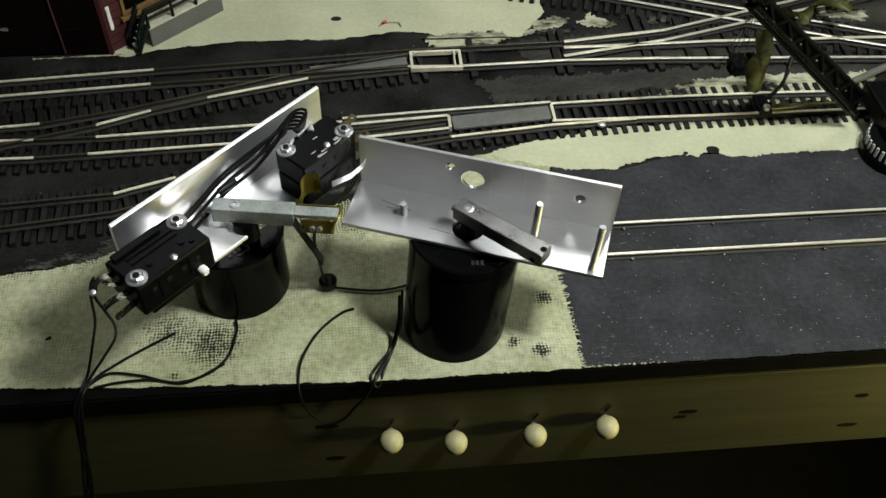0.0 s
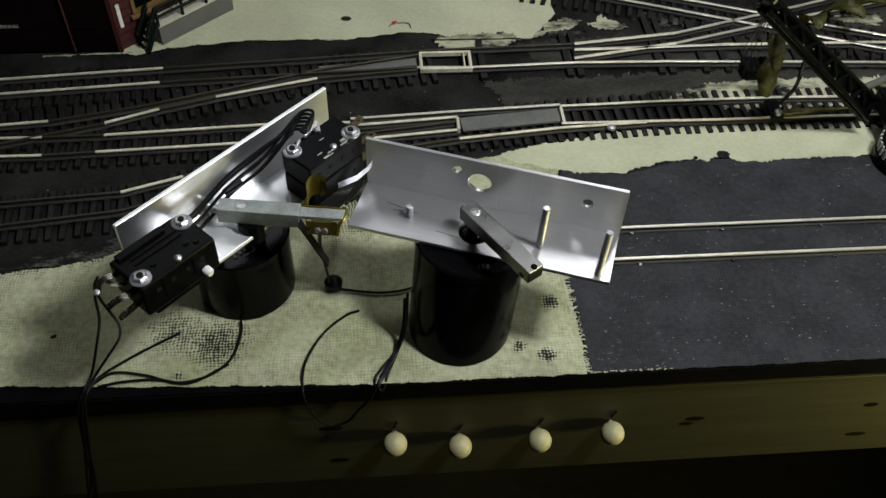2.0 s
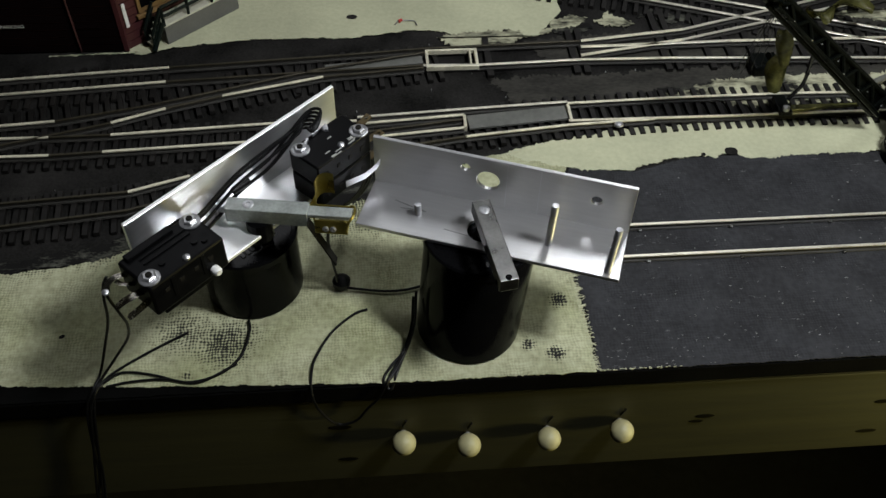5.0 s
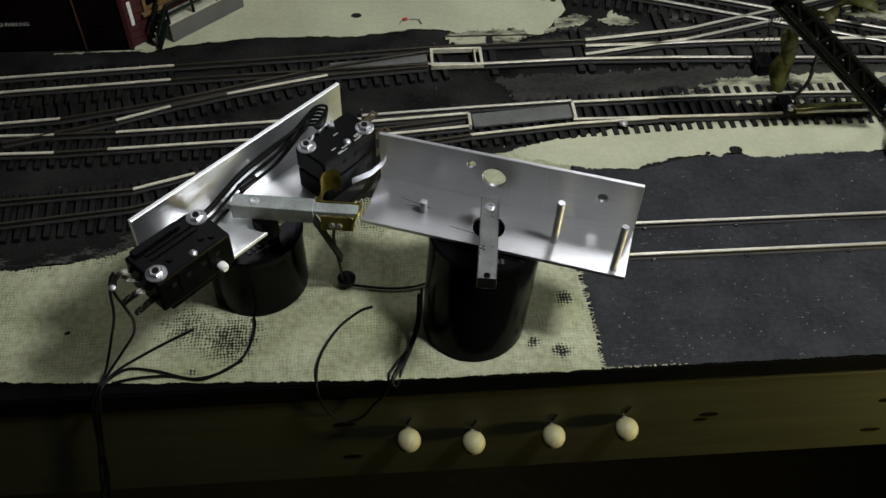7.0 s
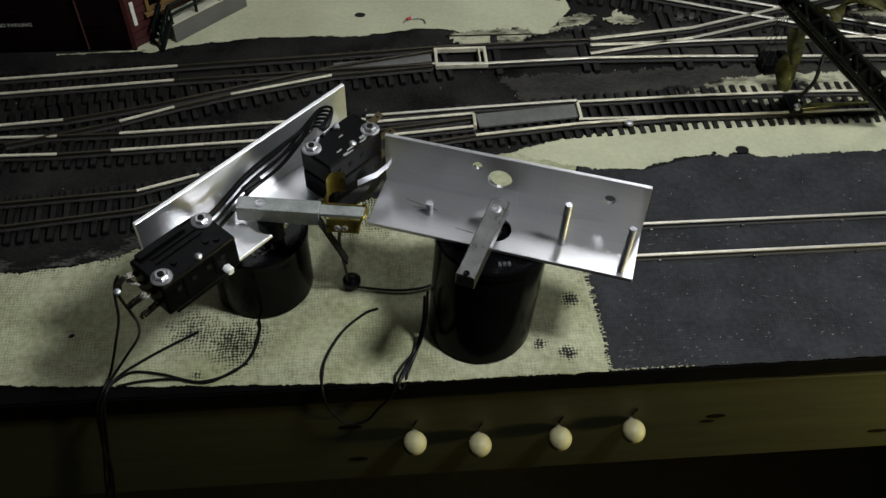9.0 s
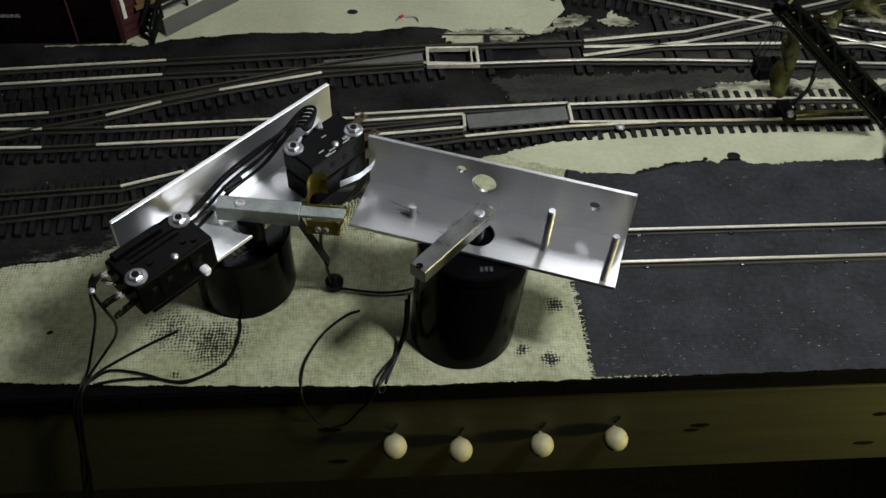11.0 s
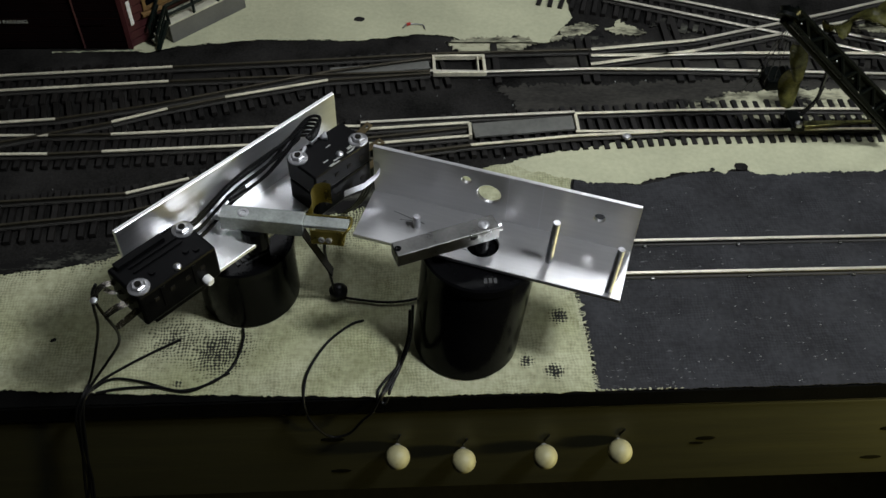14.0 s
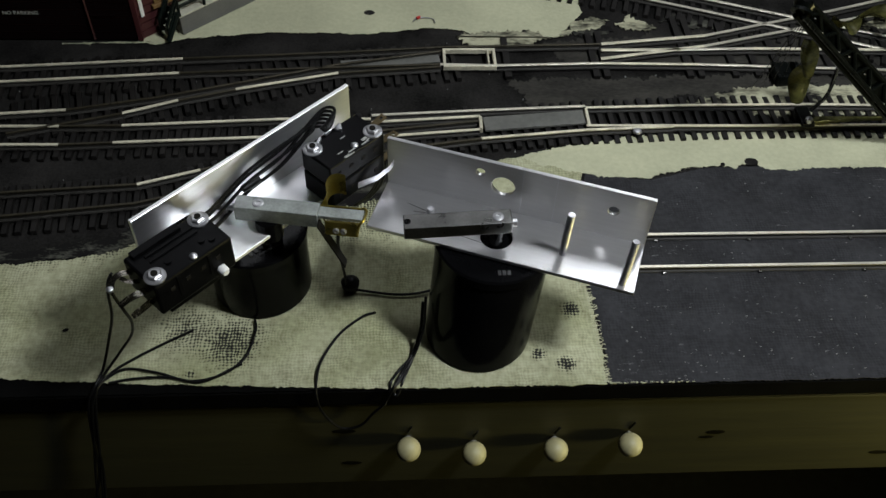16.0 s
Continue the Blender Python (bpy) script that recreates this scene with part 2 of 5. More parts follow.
M = {
    "cream": canvas_material("cream_painted_burlap", (0.465, 0.465, 0.305), (0.235, 0.235, 0.14), 250.0, 0.0, 0.3, patchy=2.8, spots=((41.1, 32, 6.5, 1.42), (36.4, 8, 6.5, 1.45), (26.8, 12.3, 5.0, 1.4), (-96.8, 6.6, 3.5, 1.3), 
        (-84, 20, 22, 1.15), (-100, 26, 22, 0.95), (-27, 84, 26, 1.2), (-45, 80, 24, 1.0), (-185, 64, 22, 1.0), (-160, 66, 20, 1.0), (-138, 70, 20, 1.1), (-112, 74, 22, 1.1), (-78, 80, 24, 1.1), (0, 98, 22, 1.0))),
    "plain_cream": material("cream_paint", (0.44, 0.44, 0.29), 0.85, vary=0.16, scale=25, fine=500, bump=0.3, bump_scale=900),
    "black": canvas_material("black_painted_burlap", (0.041, 0.0415, 0.044), (0.022, 0.0218, 0.023), 250.0, 0.2, 0.18, patchy=4.0, stain=(0.8, 0.78, 0.75), scuff=(0.2, 0.2, 0.2)),
    "soil": material("dark_roadbed_paint", (0.027, 0.0255, 0.0235), 0.92, second=(0.0035, 0.0035, 0.0032), scale=38, fine=900, bump=0.5, bump_scale=1300, spec=0.05),
    "wood": material("stained_wood", (0.023, 0.0215, 0.0055), 0.6, vary=0.45, scale=14, fine=160, bump=0.25, bump_scale=500, stretch=(0.12, 1, 1)),
    "knot": material("wood_knot", (0.005, 0.0045, 0.002), 0.95, spec=0.02),
    "tab": material("dull_brass_tab", (0.16, 0.125, 0.07), 0.42, 1.0, vary=0.3, scale=200),
    "bead": material("pale_wood_bead", (0.36, 0.33, 0.18), 0.5, vary=0.12, scale=120),
    # left angle: lit flat leg and shaded upright put into two aluminium colours
    "lit_alu": material("lit_aluminium", (0.98, 0.98, 0.98), 0.42, 0.75, vary=0.04, scale=25, fine=700, rvar=0.03, bump=0.01, bump_scale=2500, stretch=(0.12, 1, 1)),
    "shaded_alu": material("shaded_aluminium", (0.7, 0.7, 0.71), 0.4, 1.0, vary=0.15, scale=30, fine=600, bump=0.08, bump_scale=1800, stretch=(0.15, 1, 1), rvar=0.06),
    "alu": material("mill_aluminium", (0.66, 0.655, 0.66), 0.3, 0.86, rvar=0.07, vary=0.1, scale=40, fine=700, bump=0.05, bump_scale=2500, stretch=(0.12, 1, 1)),
    "steel": material("zinc_steel", (0.42, 0.42, 0.43), 0.36, 0.85, vary=0.2, scale=300),
    "chrome": material("bright_zinc", (0.75, 0.75, 0.78), 0.42, 1.0, vary=0.1, scale=300),
    "zincbar": material("dull_zinc_bar", (0.3, 0.32, 0.3), 0.5, 0.6, vary=0.3, scale=170, fine=900, bump=0.15),
    "darksteel": material("dark_spring_steel", (0.012, 0.011, 0.009), 0.7, 0.0, vary=0.3, scale=200, spec=0.06),
    "scuff": material("scuffed_cream_paint", (0.42, 0.41, 0.28), 0.95, second=(0.014, 0.0135, 0.0125), scale=110, fine=600, spec=0.05, bump=0.3, stretch=(0.45, 1, 1), span=(0.58, 0.84)),
    "bar": material("worn_steel_bar", (0.21, 0.208, 0.2), 0.3, 1.0, vary=0.25, scale=130, fine=900, bump=0.1),
    "brass": material("brass_strip", (0.33, 0.265, 0.06), 0.3, 0.9, vary=0.25, scale=150),
    "plastic": material("black_plastic", (0.0025, 0.0025, 0.0028), 0.17, vary=0.2, scale=90, rvar=0.03, spec=0.07),
    "bakelite": material("black_switch_plastic", (0.0026, 0.0026, 0.0028), 0.33, vary=0.3, scale=300, spec=0.07),
    # paler than the lids, for their raised marks
    "mark_black": material("paler_black_plastic", (0.03, 0.03, 0.03), 0.35, vary=0.4, scale=500),
    "gunmetal": material("dark_plated_tab", (0.33, 0.31, 0.27), 0.25, 1.0, vary=0.6, scale=400, fine=1500),
    "rubber": material("black_wire_sleeve", (0.004, 0.004, 0.004), 0.4, spec=0.15),
    "white": material("white_plastic", (0.7, 0.7, 0.68), 0.5),
    "rail": material("nickel_rail", (0.75, 0.71, 0.58), 0.36, 0.6, vary=0.15, scale=80),
    "web": material("grimy_rail_side", (0.02, 0.018, 0.014), 0.7, vary=0.3),
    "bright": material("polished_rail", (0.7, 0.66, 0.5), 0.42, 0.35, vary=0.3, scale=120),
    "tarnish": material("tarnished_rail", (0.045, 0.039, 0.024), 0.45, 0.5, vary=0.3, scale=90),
    "edge": material("near_black_edge", (0.003, 0.003, 0.0028), 0.95, vary=0.4, scale=60, bump=0.3, bump_scale=900, spec=0.02),
    "tie": material("dark_plastic_sleeper", (0.009, 0.008, 0.007), 0.55, vary=0.35, scale=200, island=0.3, spec=0.25),
    "plate": material("grey_plate", (0.13, 0.13, 0.115), 0.6, 0.3, vary=0.25, scale=60, fine=500),
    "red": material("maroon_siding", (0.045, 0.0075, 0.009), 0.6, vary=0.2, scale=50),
    "crane": material("crane_black_green", (0.0025, 0.0032, 0.0028), 0.3, vary=0.3, scale=150, spec=0.1),
    "olive": material("olive_plastic", (0.17, 0.165, 0.05), 0.22, second=(0.02, 0.02, 0.008), scale=110, fine=500),
    "green": material("dark_green_railing", (0.003, 0.006, 0.005), 0.5, spec=0.2),
    "dockgrey": material("grey_dock_board", (0.12, 0.118, 0.105), 0.8, vary=0.15, scale=80),
    "ochre": material("ochre_window_wood", (0.15, 0.085, 0.028), 0.6, vary=0.2),
    "room": material("bare_wall", (0.06, 0.057, 0.053), 0.9, vary=0.15, scale=3, fine=40),
    "floor": material("concrete_floor", (0.1, 0.097, 0.082), 0.9, vary=0.3, scale=4, fine=60),
    # the maroon siding's shaded copy: shade of the left wall put into colour
    "shaded_maroon": material("shaded_maroon_siding", (0.003, 0.0008, 0.001), 0.8, vary=0.3, scale=60, spec=0.06),
    "redpale": material("faded_maroon", (0.045, 0.014, 0.013), 0.6, vary=0.2),
    "faded": material("faded_white_paint", (0.36, 0.36, 0.33), 0.7, vary=0.3, scale=400),
    "fleck": material("pale_fleck", (0.2, 0.2, 0.19), 0.8, vary=0.5, scale=300),
    "deck": material("pale_dock_boards", (0.5, 0.49, 0.38), 0.8, vary=0.15, scale=200),
    "shiny": material("glossy_black", (0.01, 0.01, 0.01), 0.12, spec=0.8),
    "dust": material("dusty_worn_paint", (0.1, 0.1, 0.08), 0.95, scale=160, fine=1200, second=(0.011, 0.0105, 0.01), spec=0.05, stretch=(0.4, 1, 1), span=(0.72, 0.98)),
    "dusty": material("grey_dusty_roadbed", (0.055, 0.052, 0.044), 0.95, second=(0.014, 0.0135, 0.0125), scale=60, fine=700, spec=0.04, bump=0.3, stretch=(0.5, 1, 1), span=(0.45, 1.0)),
    "redbit": material("red_enamel", (0.45, 0.03, 0.02), 0.4),
}


# ---------------------------------------------------------------- building helpers
def thing(name, label, category, at=(0, 0, 0), rz=0, group=""):
    ob = new(name)
    ob.empty_display_size = 0.01
    ob.matrix_basis = pose(*at, 0, 0, rz)
    return tagged(ob, label, category, group)


def part(name, bm, mat, parent=None, label="", smooth=False, at=None):
    me = bpy.data.meshes.new(name)
    bmesh.ops.recalc_face_normals(bm, faces=bm.faces)
    bm.to_mesh(me)
    bm.free()
    me.materials.append(mat)
    if smooth:
        for p in me.polygons:
            p.use_smooth = True
        me.set_sharp_from_angle(angle=radians(38))
    ob = new(name, me)
    ob.parent = parent
    if at is not None:
        ob.matrix_basis = at
    return tagged(ob, label)


def box(bm, x0, x1, y0, y1, z0, z1, bevel=0.0, m=None):
    ret = bmesh.ops.create_cube(bm, size=1)
    vs = ret["verts"]
    bmesh.ops.scale(bm, vec=(x1 - x0, y1 - y0, z1 - z0), verts=vs)
    bmesh.ops.translate(bm, vec=((x0 + x1) / 2, (y0 + y1) / 2, (z0 + z1) / 2), verts=vs)
    if bevel:
        es = list({e for v in vs for e in v.link_edges})
        out = bmesh.ops.bevel(bm, geom=es, offset=bevel, segments=2, affect="EDGES", profile=0.5)
        vs = list({v for f in out["faces"] for v in f.verts} | {v for v in vs if v.is_valid})
    if m is not None:
        bmesh.ops.transform(bm, matrix=m, verts=vs)
    return bm


def lathe(bm, profile, m=None, steps=40):
    """Turns a profile of (radius, height) about z; radius 0 closes an end."""
    rings = []
    made = []
    for r, z in profile:
        if r <= 1e-9:
            ring = [bm.verts.new((0, 0, z))]
        else:
            ring = [bm.verts.new((r * math.cos(2 * math.pi * k / steps), r * math.sin(2 * math.pi * k / steps), z)) for k in range(steps)]
        made += ring
        rings.append(ring)
    for a, b in zip(rings, rings[1:]):
        for k in range(steps):
            j = (k + 1) % steps
            if len(a) == 1 and len(b) == 1:
                continue
            if len(a) == 1:
                bm.faces.new((a[0], b[j], b[k]))
            elif len(b) == 1:
                bm.faces.new((a[k], a[j], b[0]))
            else:
                bm.faces.new((a[k], a[j], b[j], b[k]))
    if m is not None:
        bmesh.ops.transform(bm, matrix=m, verts=made)
    return bm


def rod(bm, a, b, r, steps=10, r2=None):
    a, b = Vector(a), Vector(b)
    q = (b - a).to_track_quat("Z", "Y").to_matrix().to_4x4()
    r2 = r if r2 is None else r2
    h = (b - a).length
    return lathe(bm, [(0, 0), (r, 0), (r2, h), (0, h)], Matrix.Translation(a) @ q, steps)


def smooth_path(points, n=8):
    """A rounded line through the points."""
    pts = [Vector(p) for p in points]
    ext = [2 * pts[0] - pts[1], *pts, 2 * pts[-1] - pts[-2]]
    out = []
    for i in range(1, len(ext) - 2):
        p0, p1, p2, p3 = ext[i - 1:i + 3]
        for k in range(n):
            t = k / n
            out.append(0.5 * (2 * p1 + (p2 - p0) * t + (2 * p0 - 5 * p1 + 4 * p2 - p3) * t * t + (3 * p1 - p0 - 3 * p2 + p3) * t ** 3))
    out.append(pts[-1])
    return out


def tube(bm, path, r, steps=8):
    prev = None
    up = Vector((0.13, 0.31, 0.94))
    for i, p in enumerate(path):
        d = (path[min(i + 1, len(path) - 1)] - path[max(i - 1, 0)]).normalized()
        u = d.cross(up)
        if u.length < 1e-4:
            u = d.cross(Vector((1, 0, 0)))
        u.normalize()
        v = d.cross(u)
        ring = [bm.verts.new(p + r * (math.cos(2 * math.pi * k / steps) * u + math.sin(2 * math.pi * k / steps) * v)) for k in range(steps)]
        if prev:
            for k in range(steps):
                j = (k + 1) % steps
                bm.faces.new((prev[k], prev[j], ring[j], ring[k]))
        else:
            bm.faces.new(ring)
        prev = ring
    bm.faces.new(prev[::-1])
    return bm


def sheet(bm, w, h, t, holes=(), m=None, corner=0.0):
    """A plate from (0, 0) to (w, h), t thick upwards, with round holes (x, y, r)."""
    n0 = set(bm.verts)
    edges = []
    loops = [[(0, 0), (w, 0), (w, h), (0, h)]]
    loops += [[(x + r * math.cos(k * math.pi / 12), y + r * math.sin(k * math.pi / 12)) for k in range(24)] for x, y, r in holes]
    for loop in loops:
        vs = [bm.verts.new((x, y, 0)) for x, y in loop]
        edges += [bm.edges.new((vs[i], vs[(i + 1) % len(vs)])) for i in range(len(vs))]
    made = bmesh.ops.triangle_fill(bm, use_beauty=True, use_dissolve=False, edges=edges)
    faces = [f for f in made["geom"] if isinstance(f, bmesh.types.BMFace)]
    out = bmesh.ops.extrude_face_region(bm, geom=faces)
    bmesh.ops.translate(bm, vec=(0, 0, t), verts=[v for v in out["geom"] if isinstance(v, bmesh.types.BMVert)])
    if m is not None:
        bmesh.ops.transform(bm, matrix=m, verts=[v for v in bm.verts if v not in n0])
    return bm


def ragged(points, seed, step=0.0007, rough=0.0012):
    """A closed outline with a worn, uneven edge."""
    out = []
    for i, a in enumerate(points):
        a, b = Vector((*a, 0)), Vector((*points[(i + 1) % len(points)], 0))
        n = max(1, int((b - a).length / step))
        side = (b - a).normalized().cross(Vector((0, 0, 1)))
        for k in range(n):
            p = a.lerp(b, k / n)
            d = noise.noise(p * 150 + Vector((0, 0, seed))) * rough * 0.8 + noise.noise(p * 900 + Vector((0, 0, seed))) * rough * 0.8
            out.append(p + side * d)
    return out


def patch(name, outline, z, mat, label, seed, rough=0.0012, thick=0.0003, step=0.0007):
    bm = bmesh.new()
    pts = ragged(outline, seed, step, rough)
    f = bm.faces.new([bm.verts.new((p.x, p.y, z - thick)) for p in pts])
    out = bmesh.ops.extrude_face_region(bm, geom=[f])
    bmesh.ops.translate(bm, vec=(0, 0, thick), verts=[v for v in out["geom"] if isinstance(v, bmesh.types.BMVert)])
    return tagged(part(name, bm, mat), label, kind="structure")


# ---------------------------------------------------------------- room, bench and painted ground
def room():
    for name, b in (("floor", (-2.4, 2.4, -2.4, 2.4, -1.05, -1.0)), ("ceiling", (-2.4, 2.4, -2.4, 2.4, 1.4, 1.45)),
                    ("wall_north", (-2.4, 2.4, 2.4, 2.45, -1.0, 1.4)), ("wall_south", (-2.4, 2.4, -2.45, -2.4, -1.0, 1.4)),
                    ("wall_east", (2.4, 2.45, -2.4, 2.4, -1.0, 1.4)), ("wall_west", (-2.45, -2.4, -2.4, 2.4, -1.0, 1.4))):
        bm = box(bmesh.new(), *b)
        tagged(part(name, bm, M["floor"] if name == "floor" else M["room"]), "bare dim basement surface", kind="structure")


def bench():
    bm = box(bmesh.new(), -0.9, 0.9, 0.0015, 0.9, -0.012, -0.0003)
    tagged(part("ground", bm, M["soil"]), "dark grey painted bench top under model railway tracks", kind="structure")
    bm = box(bmesh.new(), -0.9, 0.9, 0.0, 0.019, -0.072, -0.0125, 0.0008)
    board = tagged(part("fascia_board", bm, M["wood"]), "brown stained softwood board along the bench front", kind="structure")
    for x, z, w, h in ((-44.5, -30, 4.5, 1.6), (-42.7, -55, 4, 1.4), (98.7, -37.6, 4, 1.5), (96, -41.2, 3, 1), (172, -57.6, 4.5, 1.5), (169.8, -34.3, 3, 1.5)):
        bm = lathe(bmesh.new(), [(0, 0), (1, 0), (0.8, 0.0002), (0, 0.0002)], None, 16)
        bmesh.ops.transform(bm, matrix=pose(x * MM, -0.0001, z * MM, 90) @ Matrix.Diagonal((w * MM, h * MM, 1, 1)), verts=bm.verts)
        part("knot", bm, M["knot"], board)
    # dark painted edge of the bench top, over the board
    bm = box(bmesh.new(), -0.9, 0.9, -0.0012, 0.0013, -0.0095, -0.0006, 0.0004)
    tagged(part("bench_edge_trim", bm, M["edge"]), "dark painted edge strip of the bench top", kind="structure")
    mm = lambda pts: [(x * MM, y * MM) for x, y in pts]
    patch("cream_ground", mm([(-600, 28), (-170, 7), (-120, 3.6), (-60, 0.6), (-20, -1), (49.5, -1), (50.3, 12.6), (49.7, 27.2), (48.4, 42.5), (50, 75), (56, 104.5), (40, 116), (22, 113), (-30, 92), (-90, 78), (-127, 67.5), (-150, 60), (-176, 58.7), (-600, 58)]),
          0.0006, M["cream"], "cream painted burlap ground with frayed edge", 1.0, 0.0008)
    # near-black filler added below the cream's tapered edge, shaped to the camera's view
    patch("dark_edge_filler", mm([(-600, -0.8), (49, -0.8), (49, 3), (-20, 6), (-600, 34)]), 0.0003, M["edge"], "near-black filler strip along the bench edge, shaped to fit the camera's view", 14, 0.0004)
    patch("cream_strip", mm([(55, 104), (70, 101.5), (85, 101.2), (100, 106), (110, 108), (122, 107), (131, 109.5), (138, 104.5), (160, 106), (200, 106.5), (600, 100), (600, 129), (206, 129), (133, 129.5), (83, 127), (50, 121), (30, 114.5), (38, 110)]),
          0.00062, M["plain_cream"], "cream painted strip of ground beside the track", 5.0, 0.0016)
    patch("cream_yard", mm([(-138, 194), (-127, 198), (-86, 203.7), (-33, 202.4), (-5, 207), (10, 205), (20, 197.5), (45, 197), (57.5, 200), (72, 219), (70, 260), (78, 420), (-200, 420), (-150, 199.5)]),
          0.0006, M["plain_cream"], "cream painted yard behind the tracks", 2.0, 0.0012)
    patch("black_ground", mm([(50.2, -0.8), (600, -0.8), (600, 98), (200, 106), (131, 107.5), (110, 107), (85, 99.8), (57, 104), (51, 75), (49.4, 42.5), (50.7, 27.2), (51.3, 12.6)]),
          0.0004, M["black"], "black painted burlap ground", 3.0, 0.0006)
    patch("cream_ground_patch", mm([(-182, 194.6), (-165, 195.4), (-148, 195.2), (-140, 195.6), (-140, 196.6), (-182, 195.6)]), 0.0006, M["plain_cream"], "thin broken line of cream ground paint", 9, 0.0012)
    for i, o in enumerate(([(-190, 58), (-165, 58.5), (-165, 63), (-178, 65), (-190, 63)], [(-168, 59), (-145, 61), (-128, 66), (-130, 72), (-150, 69), (-166, 65)],
                           [(-134, 66), (-110, 72), (-86, 78), (-88, 85), (-110, 80), (-132, 74)], [(-60, 82), (-30, 90), (-10, 97), (-14, 104), (-36, 97), (-60, 89)])):
        patch("dry_brushed_edge", mm(o), 0.00072 + 0.00006 * i, M["dust"], "dry brushed edge of the cream ground paint", 50 + i, 0.0018)
    rim = bmesh.new()
    rnd = random.Random(21)
    for k in range(55):
        x, w, y = 51 + 34 * rnd.random() ** 1.6, rnd.uniform(0.06, 0.5), rnd.uniform(-0.8, -0.3)
        box(rim, (x - w) * MM, (x + w) * MM, (y - 0.12) * MM, (y + rnd.uniform(0.0, 0.2)) * MM, 0.0002, 0.0006)
    tagged(part("chipped_edge", rim, M["plain_cream"]), "pale chipped fibres along the black ground edge", "fibres", kind="stuff")
    for i, o in enumerate(([(88, 210), (95, 215), (108, 207), (104, 203), (94, 205)], [(108, 148), (124, 154), (140, 159), (160, 161), (190, 161), (225, 160), (224, 139), (180, 141), (150, 140), (128, 144)],
                           [(200, 208), (215, 212), (245, 212), (240, 203), (220, 205)], [(6, 199), (14, 192), (26, 189.5), (40, 191), (54, 198), (44, 204), (20, 203)], [(58, 200), (70, 214), (84, 213), (78, 205), (66, 203)])):
        patch("cream_ground_patch", mm(o), 0.00068 + 0.00005 * i, M["scuff"], "small scuffed patch of cream ground paint", 10 + i, 0.0034)


def beads():
    for x, z in ((-20.5, -35.7), (4.6, -40.3), (35.8, -39.0), (64.2, -36.5)):
        t = thing("pull_knob", "small pale round wooden knob on the bench front", "knob", (x * MM, 0, z * MM), group="knobs on the bench front")
        r = 0.0047
        bm = lathe(bmesh.new(), [(0, -r)] + [(r * math.sin(math.pi * k / 16), -r * math.cos(math.pi * k / 16)) for k in range(1, 16)] + [(0, r)], pose(0, -0.0052, 0, 90), 28)
        part("ball", bm, M["bead"], t, smooth=True)
        part("stem", rod(bmesh.new(), (0, -0.0012, 0), (0, 0.004, 0), 0.0012), M["steel"], t)
        bm = tube(bmesh.new(), smooth_path([(0, -0.0004, r * 0.8), (0.0004, -0.0007, 0.0064), (0.0012, -0.0006, 0.0086)], 4), 0.00045, 6)
        part("thread", bm, M["rubber"], t)


# ---------------------------------------------------------------- tracks
def rail_mesh(bm, pts, head=0.0011, top=0.0045, low=0.0018):
    pts = [Vector((x * MM, y * MM, 0)) for x, y in pts]
    prof = [(-0.0011, low), (0.0011, low), (0.0009, low + 0.0004), (0.0003, low + 0.0007), (0.0003, top - 0.0009), (head / 2, top - 0.0006), (head / 2, top - 0.0001),
            (head / 2 - 0.0001, top), (-head / 2 + 0.0001, top), (-head / 2, top - 0.0001), (-head / 2, top - 0.0006), (-0.0003, top - 0.0009), (-0.0003, low + 0.0007), (-0.0009, low + 0.0004)]
    prev = None
    for i, p in enumerate(pts):
        d = (pts[min(i + 1, len(pts) - 1)] - pts[max(i - 1, 0)]).normalized()
        s = Vector((-d.y, d.x, 0))
        ring = [bm.verts.new(p + s * u + Vector((0, 0, z))) for u, z in prof]
        if prev:
            for k in range(len(prof)):
                j = (k + 1) % len(prof)
                bm.faces.new((prev[k], prev[j], ring[j], ring[k]))
        else:
            bm.faces.new(ring)
        prev = ring
    bm.faces.new(prev[::-1])
    return bm


def two_tone(ob, z):
    """Grimy sides below the bright rail head."""
    ob.data.materials.append(M["web"])
    for p in ob.data.polygons:
        p.material_index = 1 if p.center.z < z else 0


TIE = {}


def tie_mesh(length):
    key = round(length, 4)
    if key not in TIE:
        bm = box(bmesh.new(), -0.00125, 0.00125, -length / 2, length / 2, 0, 0.0018)
        for v in bm.verts:
            if v.co.z > 0.001:
                v.co.x *= 0.86
                v.co.y *= 0.985
        me = bpy.data.meshes.new("sleeper")
        bm.to_mesh(me)
        bm.free()
        me.materials.append(M["tie"])
        TIE[key] = me
    return TIE[key]


def ties(parent, centre, length, spacing=5.0, rnd=None):
    """Sleepers along a line of (x, y) in millimetres."""
    pts = [Vector((x, y, 0)) for x, y in centre]
    rest = 0.0
    for a, b in zip(pts, pts[1:]):
        d = (b - a)
        n = d.length
        ang = math.degrees(math.atan2(d.y, d.x))
        s = rest
        while s < n:
            p = a + d * (s / n)
            ob = new("sleeper", tie_mesh(length))
            ob.parent = parent
            ob.matrix_basis = pose((p.x + random.uniform(-0.25, 0.25)) * MM, (p.y + random.uniform(-0.35, 0.35)) * MM, -0.0003 * random.random(), random.uniform(-2, 2), 0, ang + random.uniform(-2.5, 2.5))
            s += spacing
        rest = s - n


